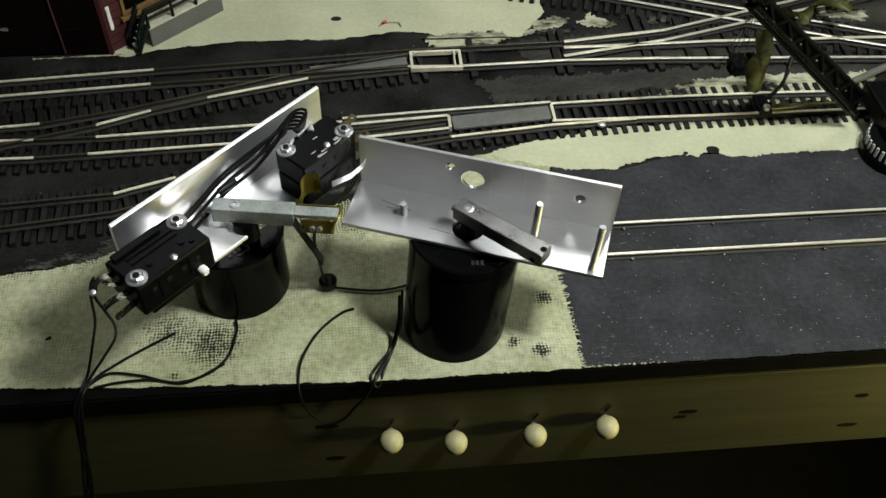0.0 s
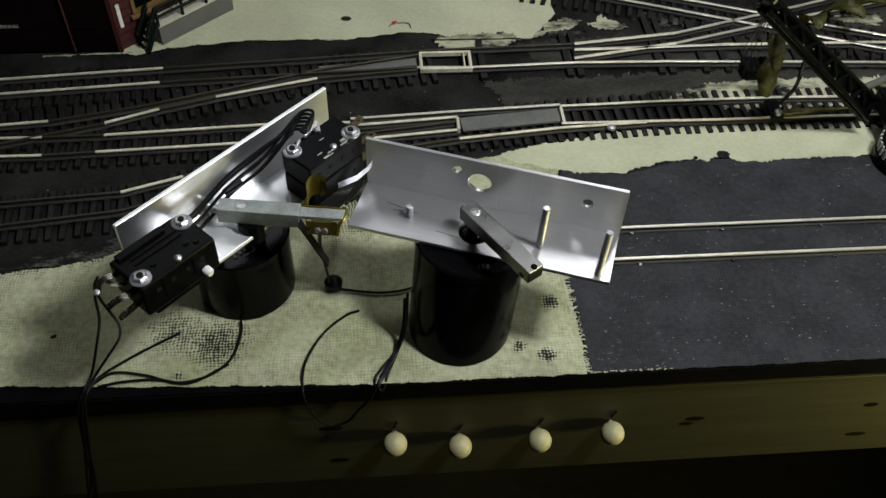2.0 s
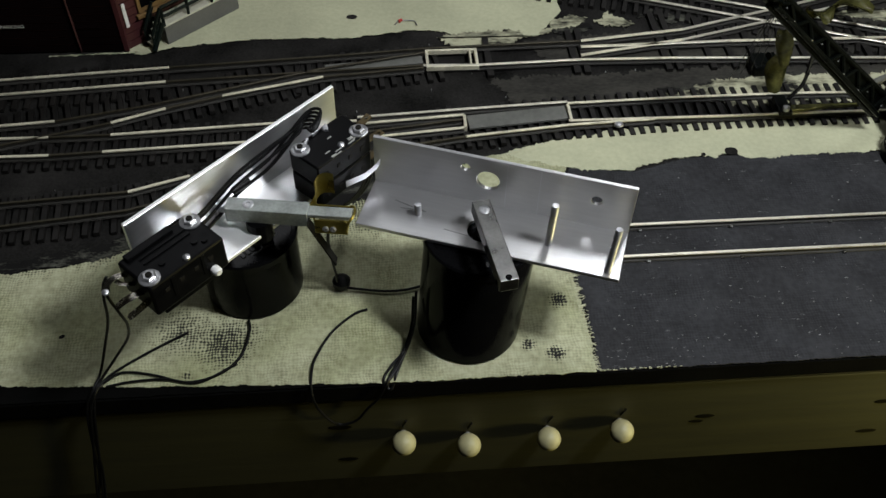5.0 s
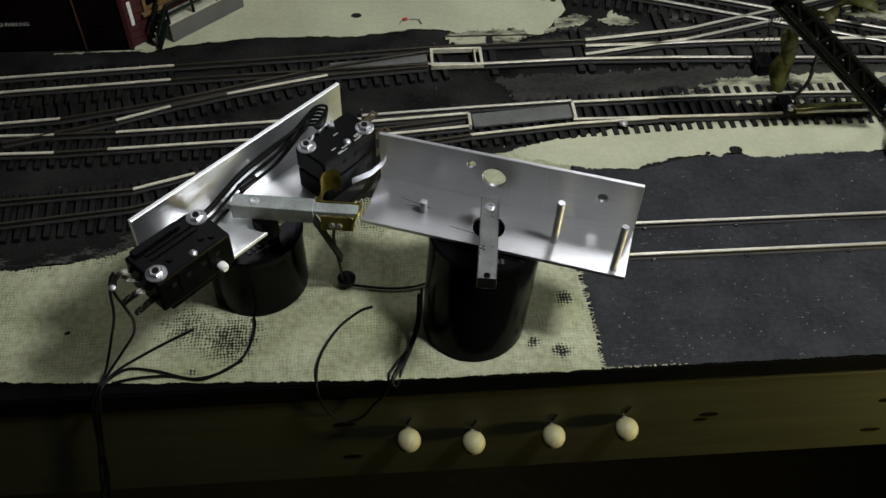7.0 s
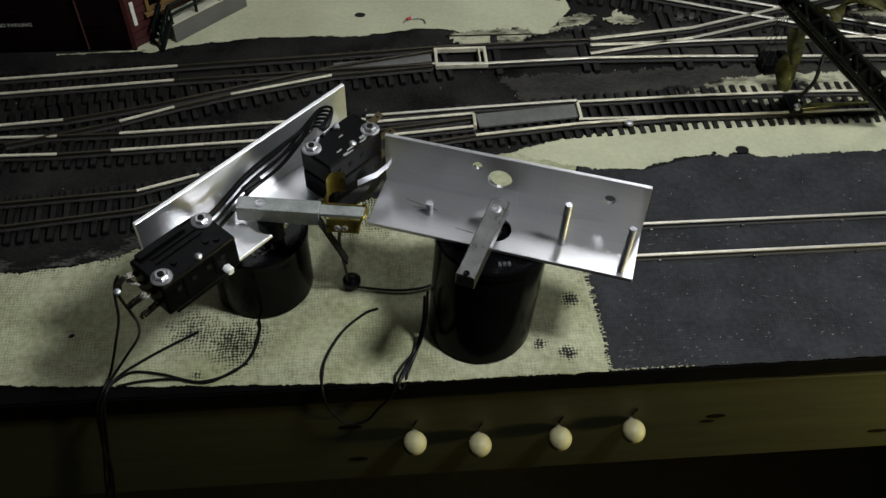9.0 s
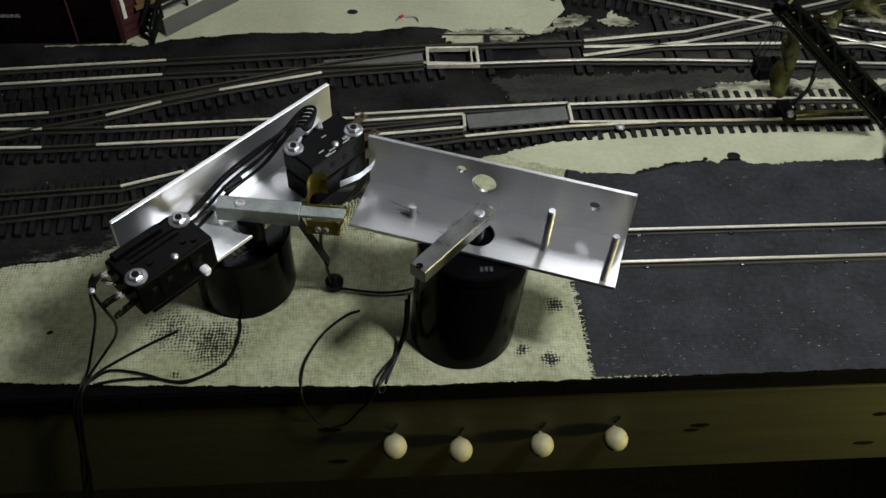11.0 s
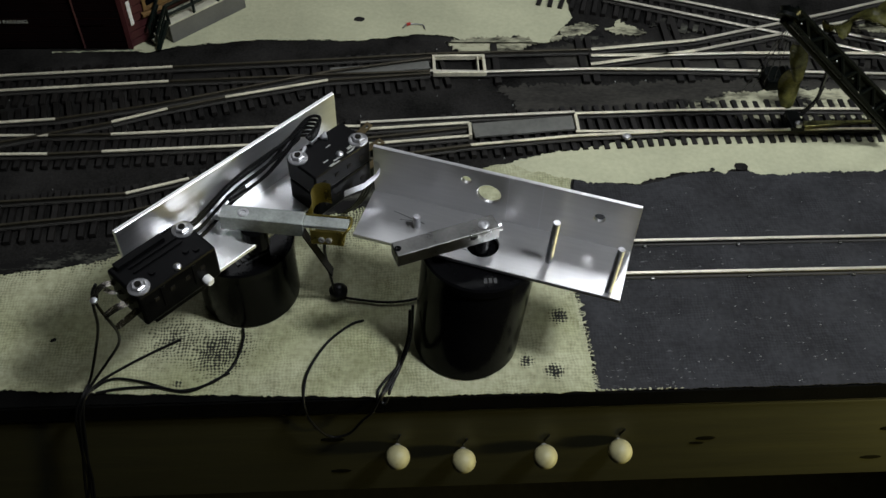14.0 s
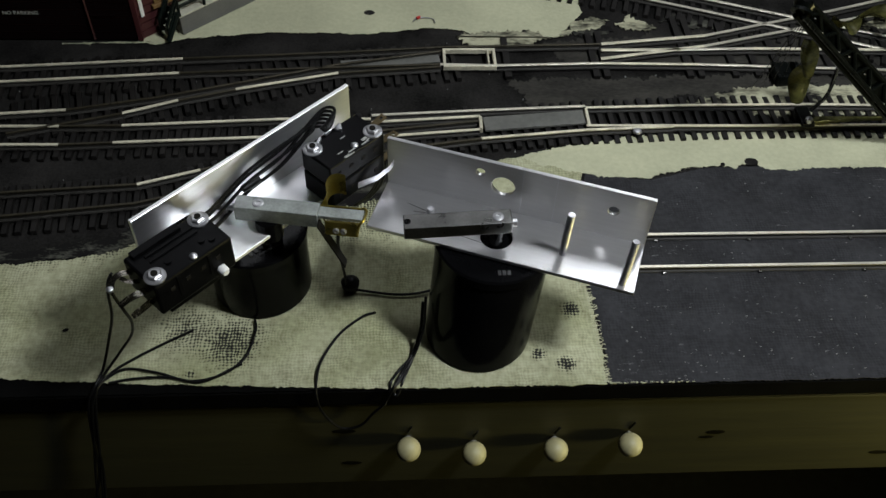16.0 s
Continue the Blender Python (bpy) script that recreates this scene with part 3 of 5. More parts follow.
def track(name, label, rails, centres, spacing=5.6):
    t = thing(name, label, "model track", (0, 0, 0), group="model railway tracks")
    for mat, pts, *wide in rails:
        two_tone(part("rail", rail_mesh(bmesh.new(), pts, *wide), M[mat], t), 0.0037)
    for c, length in centres:
        ties(t, c, length, spacing if c[0][0] < 0 or c[0][1] > 150 else 5.0)
    return t


def tracks():
    B = 0.0013
    track("track", "narrow gauge model track with bright and tarnished rails on dark sleepers",
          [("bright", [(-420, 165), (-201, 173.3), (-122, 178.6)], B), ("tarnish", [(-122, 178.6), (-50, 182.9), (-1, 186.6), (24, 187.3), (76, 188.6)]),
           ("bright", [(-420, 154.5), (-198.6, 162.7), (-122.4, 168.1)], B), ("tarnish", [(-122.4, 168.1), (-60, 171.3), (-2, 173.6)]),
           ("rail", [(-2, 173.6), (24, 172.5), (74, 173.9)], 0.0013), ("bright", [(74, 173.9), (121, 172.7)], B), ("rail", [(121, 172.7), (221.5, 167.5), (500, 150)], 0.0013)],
          [([(-420, 159.5), (-200, 168), (-122, 173.3)], 0.026), ([(-62, 173), (-24, 176.5), (10, 180.2)], 0.028)])
    track("turnout", "narrow gauge model turnout curving between two tracks",
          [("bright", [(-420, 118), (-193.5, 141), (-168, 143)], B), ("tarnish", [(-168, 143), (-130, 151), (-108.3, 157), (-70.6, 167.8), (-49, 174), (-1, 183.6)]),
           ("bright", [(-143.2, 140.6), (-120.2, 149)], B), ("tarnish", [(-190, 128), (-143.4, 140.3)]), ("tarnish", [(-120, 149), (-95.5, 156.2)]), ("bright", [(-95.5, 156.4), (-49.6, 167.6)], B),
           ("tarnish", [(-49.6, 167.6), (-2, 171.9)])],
          [([(-190, 139), (-130, 153), (-93, 163.5), (-64, 171)], 0.027)])
    track("track", "narrow gauge model track crossing the bench with bright rails",
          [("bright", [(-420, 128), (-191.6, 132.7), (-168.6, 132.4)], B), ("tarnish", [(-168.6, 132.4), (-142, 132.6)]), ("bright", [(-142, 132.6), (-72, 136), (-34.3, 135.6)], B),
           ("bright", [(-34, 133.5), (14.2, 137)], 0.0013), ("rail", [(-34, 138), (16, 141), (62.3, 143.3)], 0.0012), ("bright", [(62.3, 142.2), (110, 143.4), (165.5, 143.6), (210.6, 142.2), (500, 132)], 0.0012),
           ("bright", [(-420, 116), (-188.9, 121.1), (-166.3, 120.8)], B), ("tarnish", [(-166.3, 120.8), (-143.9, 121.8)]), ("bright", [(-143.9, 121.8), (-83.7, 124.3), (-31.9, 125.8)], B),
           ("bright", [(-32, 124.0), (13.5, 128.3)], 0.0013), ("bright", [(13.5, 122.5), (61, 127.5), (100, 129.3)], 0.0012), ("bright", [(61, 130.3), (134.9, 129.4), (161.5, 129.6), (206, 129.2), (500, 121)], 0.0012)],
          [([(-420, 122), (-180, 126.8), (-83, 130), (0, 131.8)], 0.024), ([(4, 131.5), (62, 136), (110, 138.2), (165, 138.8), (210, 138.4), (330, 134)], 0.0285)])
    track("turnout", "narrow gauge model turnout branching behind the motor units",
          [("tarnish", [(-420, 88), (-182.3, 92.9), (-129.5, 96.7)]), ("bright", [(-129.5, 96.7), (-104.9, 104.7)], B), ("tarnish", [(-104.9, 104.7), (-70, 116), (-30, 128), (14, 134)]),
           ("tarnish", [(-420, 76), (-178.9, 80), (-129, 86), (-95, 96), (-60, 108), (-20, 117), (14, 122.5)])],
          [([(-420, 80), (-180, 86), (-129, 90.5), (-95, 100), (-55, 112), (-10, 121)], 0.027)])
    track("crossing", "narrow gauge model crossing with converging bright rails",
          [("bright", [(76.7, 188.6), (129.5, 195.1)], 0.0017), ("rail", [(129.5, 195.1), (202, 216.2), (330, 258)], 0.0015), ("bright", [(75.9, 183.9), (116.5, 184.1)], 0.0017),
           ("bright", [(74.7, 177.2), (127.4, 186.8)], 0.0017), ("rail", [(116.5, 184.1), (150.9, 184.7)], 0.0015), ("bright", [(150.9, 184.7), (227.8, 183.2), (500, 172)], 0.0016), ("rail", [(127.4, 186.8), (190, 204), (330, 240)], 0.0015),
           ("rail", [(90, 232), (122, 220), (170.3, 201.3), (226, 180), (400, 120)], 0.0015), ("rail", [(90, 243), (128, 229), (176, 211), (232, 190), (400, 130)], 0.0015)],
          [([(60, 243), (122, 225), (226, 186), (300, 158)], 0.027)])
    # long turnout timbers under the crossing
    t = thing("crossing_timbers", "dark long timbers under the crossing rails", "model track")
    for x, y1 in ((30, 197), (72, 201), (77, 202), (117, 214), (122.4, 216), (139, 209), (150, 210), (161, 211), (186.6, 206), (203, 206), (219, 205)):
        part("timber", box(bmesh.new(), -0.0015, 0.0015, 0.1672, y1 * MM, 0, 0.0019), M["tie"], t, at=pose(x * MM, 0, 0.00003, 0, 0, 0))


def strip_rails():
    t = thing("bare_track", "two bare bright rails laid on black ground", "model track")
    for y in (66.6, 50.0):
        two_tone(part("rail", rail_mesh(bmesh.new(), [(66, y), (180, y), (600, y - 1)], 0.0012, 0.0035, 0.0006), M["rail"], t), 0.0027)
        for x in (80, 118, 160, 205):
            part("spike", box(bmesh.new(), (x - 0.7) * MM, (x + 0.7) * MM, (y - 2) * MM, (y - 0.9) * MM, 0.0005, 0.0016, 0.0002), M["bar"], t)


def frogs():
    for name, c, rz in (("guard_plate", ((-48.9, 180), (-2, 175.2)), 0), ("guard_plate", ((15.6, 139.5), (61.5, 131.5)), 0)):
        (x0, y0), (x1, y1) = c
        t = thing(name, "flat grey metal plate between turnout rails", "track plate", ((x0 + x1) / 2 * MM, (y0 + y1) / 2 * MM, 0.0018), 5.5, "plates between the rails")
        w, h = (x1 - x0) / 2 * MM, abs(y1 - y0) / 2 * MM + 0.0004
        part("plate", box(bmesh.new(), -w, w, -h, h, 0, 0.0012, 0.0002), M["plate"], t)
    t = thing("frog_frame", "pale brass rectangular frame between turnout rails", "track part", (12 * MM, 178.5 * MM, 0.0), 0)
    for x0, x1, y0, y1 in ((-12.6, 12.6, 5.6, 7), (-12.6, 12.6, -6.9, -5.5), (-12.6, -11.2, -5.4, 5.5), (11.2, 12.6, -5.4, 5.5), (8.6, 9.4, -5.4, 5.5)):
        part("frame_bar", box(bmesh.new(), x0 * MM, x1 * MM, y0 * MM, y1 * MM, 0.0020, 0.0044, 0.0002), M["bright"], t)
    t = thing("frog_frame", "pale brass cross bar joining the rails", "track part", (0, 0, 0))
    for x, y0, y1 in ((14.2, 128.5, 136.7), (62.3, 130.5, 141.5)):
        part("frame_bar", box(bmesh.new(), (x - 0.7) * MM, (x + 0.7) * MM, y0 * MM, y1 * MM, 0.0005, 0.0046, 0.0002), M["bright"], t)


# ---------------------------------------------------------------- motor units
def can(t, at, r0, r1, z0, z1, lean=(0, 0)):
    """A round can with a rimmed lid; lean: how far its top stands off its foot."""
    x, y = at
    tilt = Matrix.Identity(4)
    tilt[0][2], tilt[1][2] = lean[0] / z1, lean[1] / z1
    at3 = pose(x, y, 0) @ tilt
    part("can_body", lathe(bmesh.new(), [(0, z0), (r0 - 0.001, z0), (r0, z0 + 0.001), (r1, z1 - 0.006), (r1, z1 - 0.0035), (0, z1 - 0.0035)], at3, 56), M["plastic"], t, "glossy black plastic can", True)
    lidp = part("can_lid", lathe(bmesh.new(), [(0, z1 - 0.0034), (r1 + 0.0006, z1 - 0.0034), (r1 + 0.0008, z1 - 0.0006), (r1 + 0.0002, z1), (r1 - 0.0012, z1), (r1 - 0.0016, z1 - 0.0007), (0, z1 - 0.0007)], at3, 56), M["plastic"], t, "black plastic lid with raised rim", True)
    return lidp


def angle_bracket(t, name, length, leg_h, leg_v, holes_h, holes_v, m, mat="alu", upright=""):
    """Angle with legs sized to fit the camera's view: the flat leg lies on z 0 from y -leg_h to 0, the upright leg
    stands at y 0.
    """
    th = 0.0015
    bm = sheet(bmesh.new(), length, leg_h, th, holes_h, pose(0, -leg_h, 0))
    sheet(bm, length, leg_v, th, holes_v, pose(0, th, 0, 90))
    bmesh.ops.bevel(bm, geom=[e for e in bm.edges if len(e.link_faces) == 2 and e.calc_face_angle(0) > 1.2], offset=0.00018, segments=1, affect="EDGES")
    ob = part(name, bm, M[mat], t, "bare aluminium angle with drilled holes", at=m)
    # the upright's inner face takes a duller colour that stands for shade
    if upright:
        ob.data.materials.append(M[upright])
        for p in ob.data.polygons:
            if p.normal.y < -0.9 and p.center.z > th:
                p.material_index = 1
    return ob


def bolt(t, base, top, r=0.0013):
    bm = bmesh.new()
    a, b = Vector(base), Vector(top)
    h = (b - a).length
    prof = [(0, 0)]
    n = int(h / 0.0006)
    for k in range(n):
        prof += [(r, h * k / n), (r * 0.86, h * (k + 0.5) / n)]
    prof += [(r * 0.9, h), (0, h)]
    lathe(bm, prof, Matrix.Translation(a) @ (b - a).to_track_quat("Z", "Y").to_matrix().to_4x4(), 12)
    return part("bolt", bm, M["chrome"], t, "zinc threaded bolt", True)


def screw_head(parent, at, r=0.0024, h=0.0016, name="screw", nut=False):
    bm = lathe(bmesh.new(), [(0, 0), (r, 0), (r, h * 0.7), (r * 0.8, h), (r * 0.45, h), (r * 0.38, h * 0.6), (0, h * 0.6)], at, 6 if nut else 20)
    return part(name, bm, M["steel"], parent, "zinc plated screw", not nut)


def bar_arm(t, name, back, length, width, height, at, mat="bar"):
    """A bar along +x from -back, its top at z 0."""
    bm = box(bmesh.new(), -back, length - back, -width / 2, width / 2, -height, 0, 0.0003)
    return part(name, bm, M[mat], t, "worn square steel crank arm", at=at)


PIVOT = (9.1 * MM, 27.4 * MM, 58 * MM)


def right_unit():
    t = thing("crank_motor", "black can with aluminium angle and turning steel arm", "motor unit", (7.2 * MM, 24.8 * MM, 0.0006))
    inv = pose(-7.2 * MM, -24.8 * MM, -0.0006)
    lid = can(t, (-0.0019, -0.0015), 0.0190, 0.0197, 0, 0.0432, (0.0042, 0.0080))
    for k in range(3):
        part("raised_mark", box(bmesh.new(), 0.0020 + 0.0016 * k, 0.0030 + 0.0016 * k, -0.0100, -0.0080, 0.0424, 0.0428), M["mark_black"], lid)
    a = -19.7
    m = inv @ pose(-26.6 * MM, 56.2 * MM, 0.0438, 0, 0, a)
    ang = radians(a)
    ux, uy = Vector((math.cos(ang), math.sin(ang))), Vector((-math.sin(ang), math.cos(ang)))
    loc = lambda x, y: (Vector((x + 26.6, y - 56.2)).dot(ux) * MM, Vector((x + 26.6, y - 56.2)).dot(uy) * MM)
    hx, hy = loc(9.6, 29.8)
    vs = [(loc(4.8, 46)[0], 0.0168, 0.0016), (loc(12, 42)[0], 0.0125, 0.0041), (loc(47.5, 30)[0], 0.0135, 0.0019)]
    angle_bracket(t, "angle_bracket", 0.0912, 0.0218, 0.0222, [(hx, 0.0218 + hy, 0.0055)], vs, m)
    for x in (0.0475, 0.0590):
        part("scribed_line", box(bmesh.new(), x, x + 0.0002, -0.00005, 0.0, 0.0016, 0.0218), M["chrome"], t, at=m)
    for x0, y0, rz, n2 in ((0.010, -0.0075, -12, 0.012), (0.013, -0.0105, 8, 0.008), (0.030, -0.016, -5, 0.009)):
        part("scratch", box(bmesh.new(), 0, n2, -0.0001, 0.0001, 0.0015, 0.00156), M["bar"], t, at=m @ pose(x0, y0, 0, 0, 0, rz))
    off = lambda p: tuple(inv @ Vector(p))
    bolt(t, off((-12.2 * MM, 38.6 * MM, 0.0425)), off((-12.2 * MM, 38.4 * MM, 0.0505)))
    bolt(t, off((30.8 * MM, 21.9 * MM, 0.0425)), off((31.6 * MM, 22.2 * MM, 0.064)))
    bolt(t, off((48.5 * MM, 8.6 * MM, 0.0425)), off((50.4 * MM, 11.0 * MM, 0.0635)))
    px, py, pz = off(PIVOT)
    part("shaft", rod(bmesh.new(), (px, py, 0.042), (px, py, pz - 0.005), 0.0025, 16), M["plastic"], t)
    arm = bar_arm(t, "crank_arm", 0.0045, 0.0352, 0.0062, 0.0052, pose(px, py, pz))
    screw_head(arm, pose(0, 0, -0.0004), 0.0019, 0.0007)
    bm = lathe(bmesh.new(), [(0, 0), (0.0011, 0), (0.0011, 0.00025), (0.0007, 0.00025), (0, 0.0001)], pose(0.0295, 0, -0.0001), 16)
    part("end_hole", bm, M["plastic"], arm, "small dark drilled hole")
    part("set_screw", rod(bmesh.new(), (-0.0044, 0, -0.0031), (-0.0062, 0, -0.0031), 0.0016, 14), M["steel"], arm)
    bm = lathe(bmesh.new(), [(0, 0), (0.001, 0), (0.001, 0.0002), (0, 0.0002)], pose(0.0275, -0.0030, -0.0038, 90), 14)
    part("side_hole", bm, M["plastic"], arm, "small dark drilled hole")
    return t, arm


UL = (math.cos(radians(44.7)), math.sin(radians(44.7)))


def micro_switch(t, at, flip):
    """Two stacked snap switches; local x along the bracket, terminals at -x."""
    hl, hw = (0.0124, 0.0070) if flip else (0.0139, 0.0080)
    s = part("switch_body", box(bmesh.new(), -hl, hl, -hw, hw, *((0.0, 0.0094) if flip else (0.0056, 0.0186)), 0.0008), M["bakelite"], t, "black moulded snap switch", at=at)
    if flip:
        part("upper_switch_body", box(bmesh.new(), -hl, hl, -hw, hw, 0.0098, 0.0186, 0.0006), M["bakelite"], s, "black moulded snap switch")
    else:
        part("spacer_block", box(bmesh.new(), -hl * 0.7, hl * 0.7, -hw * 0.6, hw * 0.7, 0.0, 0.0058, 0.0004), M["bakelite"], s)
    k = -1 if flip else 1
    for x, y in ((-hl * 0.8, -hw * 0.56 * k), (hl * 0.8, hw * 0.56 * k)):
        screw_head(s, pose(x, y, 0.0186), 0.0033, 0.0007, "washer")
        screw_head(s, pose(x, y, 0.0192), 0.0023, 0.0011, "nut", True)
        # dark disc gives the shade of the nut's centre hole as colour
        part("nut_hole_disc", lathe(bmesh.new(), [(0, 0), (0.0011, 0), (0.0010, 0.0009), (0, 0.0009)], pose(x, y, 0.0198), 12), M["darksteel"], s, "dark disc in place of the nut's shaded hole")
    for x, y in ((0.001, -0.0045), (0.003, 0.0055)) if flip else ((0.0012, -0.0062),):
        part("rivet", lathe(bmesh.new(), [(0, 0), (0.0013, 0), (0.0012, 0.0006), (0.0006, 0.0010), (0, 0.0011)], pose(x, y, 0.0186), 18), M["chrome"], s, "bright domed rivet", True)
    if flip:
        for y, z, drop in ((-0.0052, 0.0135, 8), (0.0004, 0.0150, -14), (0.0056, 0.0050, 10), (-0.0048, 0.0045, 4)):
            bm = sheet(bmesh.new(), 0.0078, 0.0026, 0.0005, [(0.0062, 0.0013, 0.0007)], pose(0, -0.0013, 0))
            part("terminal", bm, M["tab"], s, "dull brass solder tab", at=pose(hl - 0.0003, y, z, 0, drop, 0))
    else:
        # bent solder tabs: a high hook, a thick middle hook and a flat tongue
        for pts, w in (([(0, 0.0050, 0.0150), (-0.0030, 0.0062, 0.0156), (-0.0062, 0.0060, 0.0150), (-0.0080, 0.0042, 0.0140)], 0.0022),
                       ([(0, 0.0010, 0.0140), (-0.0026, 0.0034, 0.0142), (-0.0036, 0.0056, 0.0148)], 0.0016),
                       ([(0, -0.0024, 0.0132), (-0.0040, -0.0020, 0.0136), (-0.0066, -0.0010, 0.0126), (-0.0086, -0.0002, 0.0112)], 0.0028),
                       ([(0, -0.0046, 0.0105), (-0.0036, -0.0044, 0.0096), (-0.0076, -0.0038, 0.0084)], 0.0025)):
            line = smooth_path([(x - hl + 0.0003, y, z) for x, y, z in pts], 5)
            bm = bmesh.new()
            rows = []
            for i, p in enumerate(line):
                q = (line[min(i + 1, len(line) - 1)] - line[max(i - 1, 0)]).normalized()
                side = Vector((-q.y, q.x, 0)).normalized() * (w / 2 * (0.72 if i == len(line) - 1 else 1))
                rows.append([bm.verts.new(p - side), bm.verts.new(p + side)])
            fs = [bm.faces.new((c[0], d[0], d[1], c[1])) for c, d in zip(rows, rows[1:])]
            bmesh.ops.solidify(bm, geom=fs, thickness=0.0006)
            part("terminal", bm, M["gunmetal"], s, "bent dark plated solder tab", True)
        part("solder", lathe(bmesh.new(), [(0, -0.0010), (0.0010, -0.0004), (0.0011, 0.0004), (0, 0.0011)], pose(-hl - 0.0078, 0.0042, 0.0146), 12), M["chrome"], s, "bright solder bead", True)
    if flip:
        for x, y, w in ((-0.004, -0.0062, 0.0022), (-0.001, -0.0054, 0.003), (0.0045, -0.0058, 0.0030), (0.0055, -0.0046, 0.0022), (-0.0075, 0.0052, 0.0025)):
            part("printed_bar", box(bmesh.new(), x - w / 2, x + w / 2, y - 0.00025, y + 0.00025, 0.0186, 0.01868), M["faded"], s)
        bm = bmesh.new()
        prof = [(-0.0010, -0.0074, 0.0020), (0.0060, -0.0098, 0.0024), (0.0105, -0.0112, 0.0048), (0.0128, -0.0108, 0.0056)]
        rows = [[bm.verts.new((x, y, z)), bm.verts.new((x, y - 0.0002, z + 0.0030))] for x, y, z in prof]
        fs = [bm.faces.new((c[0], d[0], d[1], c[1])) for c, d in zip(rows, rows[1:])]
        bmesh.ops.solidify(bm, geom=fs, thickness=0.0004)
        part("switch_lever", bm, M["chrome"], s, "bright spring lever", True)
        for x, y, w in ((0.0062, -0.0040, 0.0034), (0.0072, -0.0054, 0.0030), (-0.0045, -0.0036, 0.0022), (-0.0030, -0.0066, 0.0040), (0.0010, 0.0012, 0.0020)):
            part("printed_bar", box(bmesh.new(), x - w / 2, x + w / 2, y - 0.0002, y + 0.0002, 0.0186, 0.01868), M["faded"], s)
        for x, y, rz in ((-0.0062, 0.0050, 30), (-0.0010, 0.0062, 10), (0.0035, 0.0052, 55)):
            part("wire_tag", box(bmesh.new(), -0.0016, 0.0016, -0.0005, 0.0005, 0.0186, 0.0197, 0.0002), M["chrome"], s, "bare tinned wire end", at=pose(x, y, 0, 0, 0, rz))
    else:
        part("moulded_ridge", box(bmesh.new(), -0.009, 0.008, 0.0006, 0.0014, 0.0186, 0.0192), M["bakelite"], s)
        part("moulded_ridge", box(bmesh.new(), -0.009, 0.008, 0.0030, 0.0038, 0.0186, 0.0192), M["bakelite"], s)
        part("raised_shoulder", box(bmesh.new(), -0.0118, 0.0052, 0.0050, 0.0078, 0.0186, 0.0198, 0.0003), M["bakelite"], s)
        for x, y in ((-0.0052, -0.0026), (0.0066, -0.0030), (0.0092, -0.0046)):
            part("moulded_pin", lathe(bmesh.new(), [(0, 0), (0.0010, 0), (0.0010, 0.0006), (0, 0.0006)], pose(x, y, 0.0186), 12), M["bakelite"], s)
        for x in (-0.0060, 0.0052):
            part("side_slot", box(bmesh.new(), x - 0.0007, x + 0.0007, -hw - 0.0003, -hw + 0.0003, 0.0092, 0.0176, 0.0001), M["bakelite"], s)
    if not flip:
        part("button", lathe(bmesh.new(), [(0, 0), (0.0016, 0), (0.0016, 0.0018), (0.001, 0.0026), (0, 0.0026)], pose(0.0082, -0.008, 0.0085, 90), 14), M["white"], s, "white plunger button", True)
    for x in (-0.0085, -0.003, 0.0025, 0.008):
        for z in (0.0045, 0.0140) if flip else (0.0140,):
            part("moulded_boss", box(bmesh.new(), x - 0.0008, x + 0.0008, -hw - 0.0002, -hw + 0.0004, z - 0.0008, z + 0.0008, 0.0001), M["darksteel"], s)
    return s


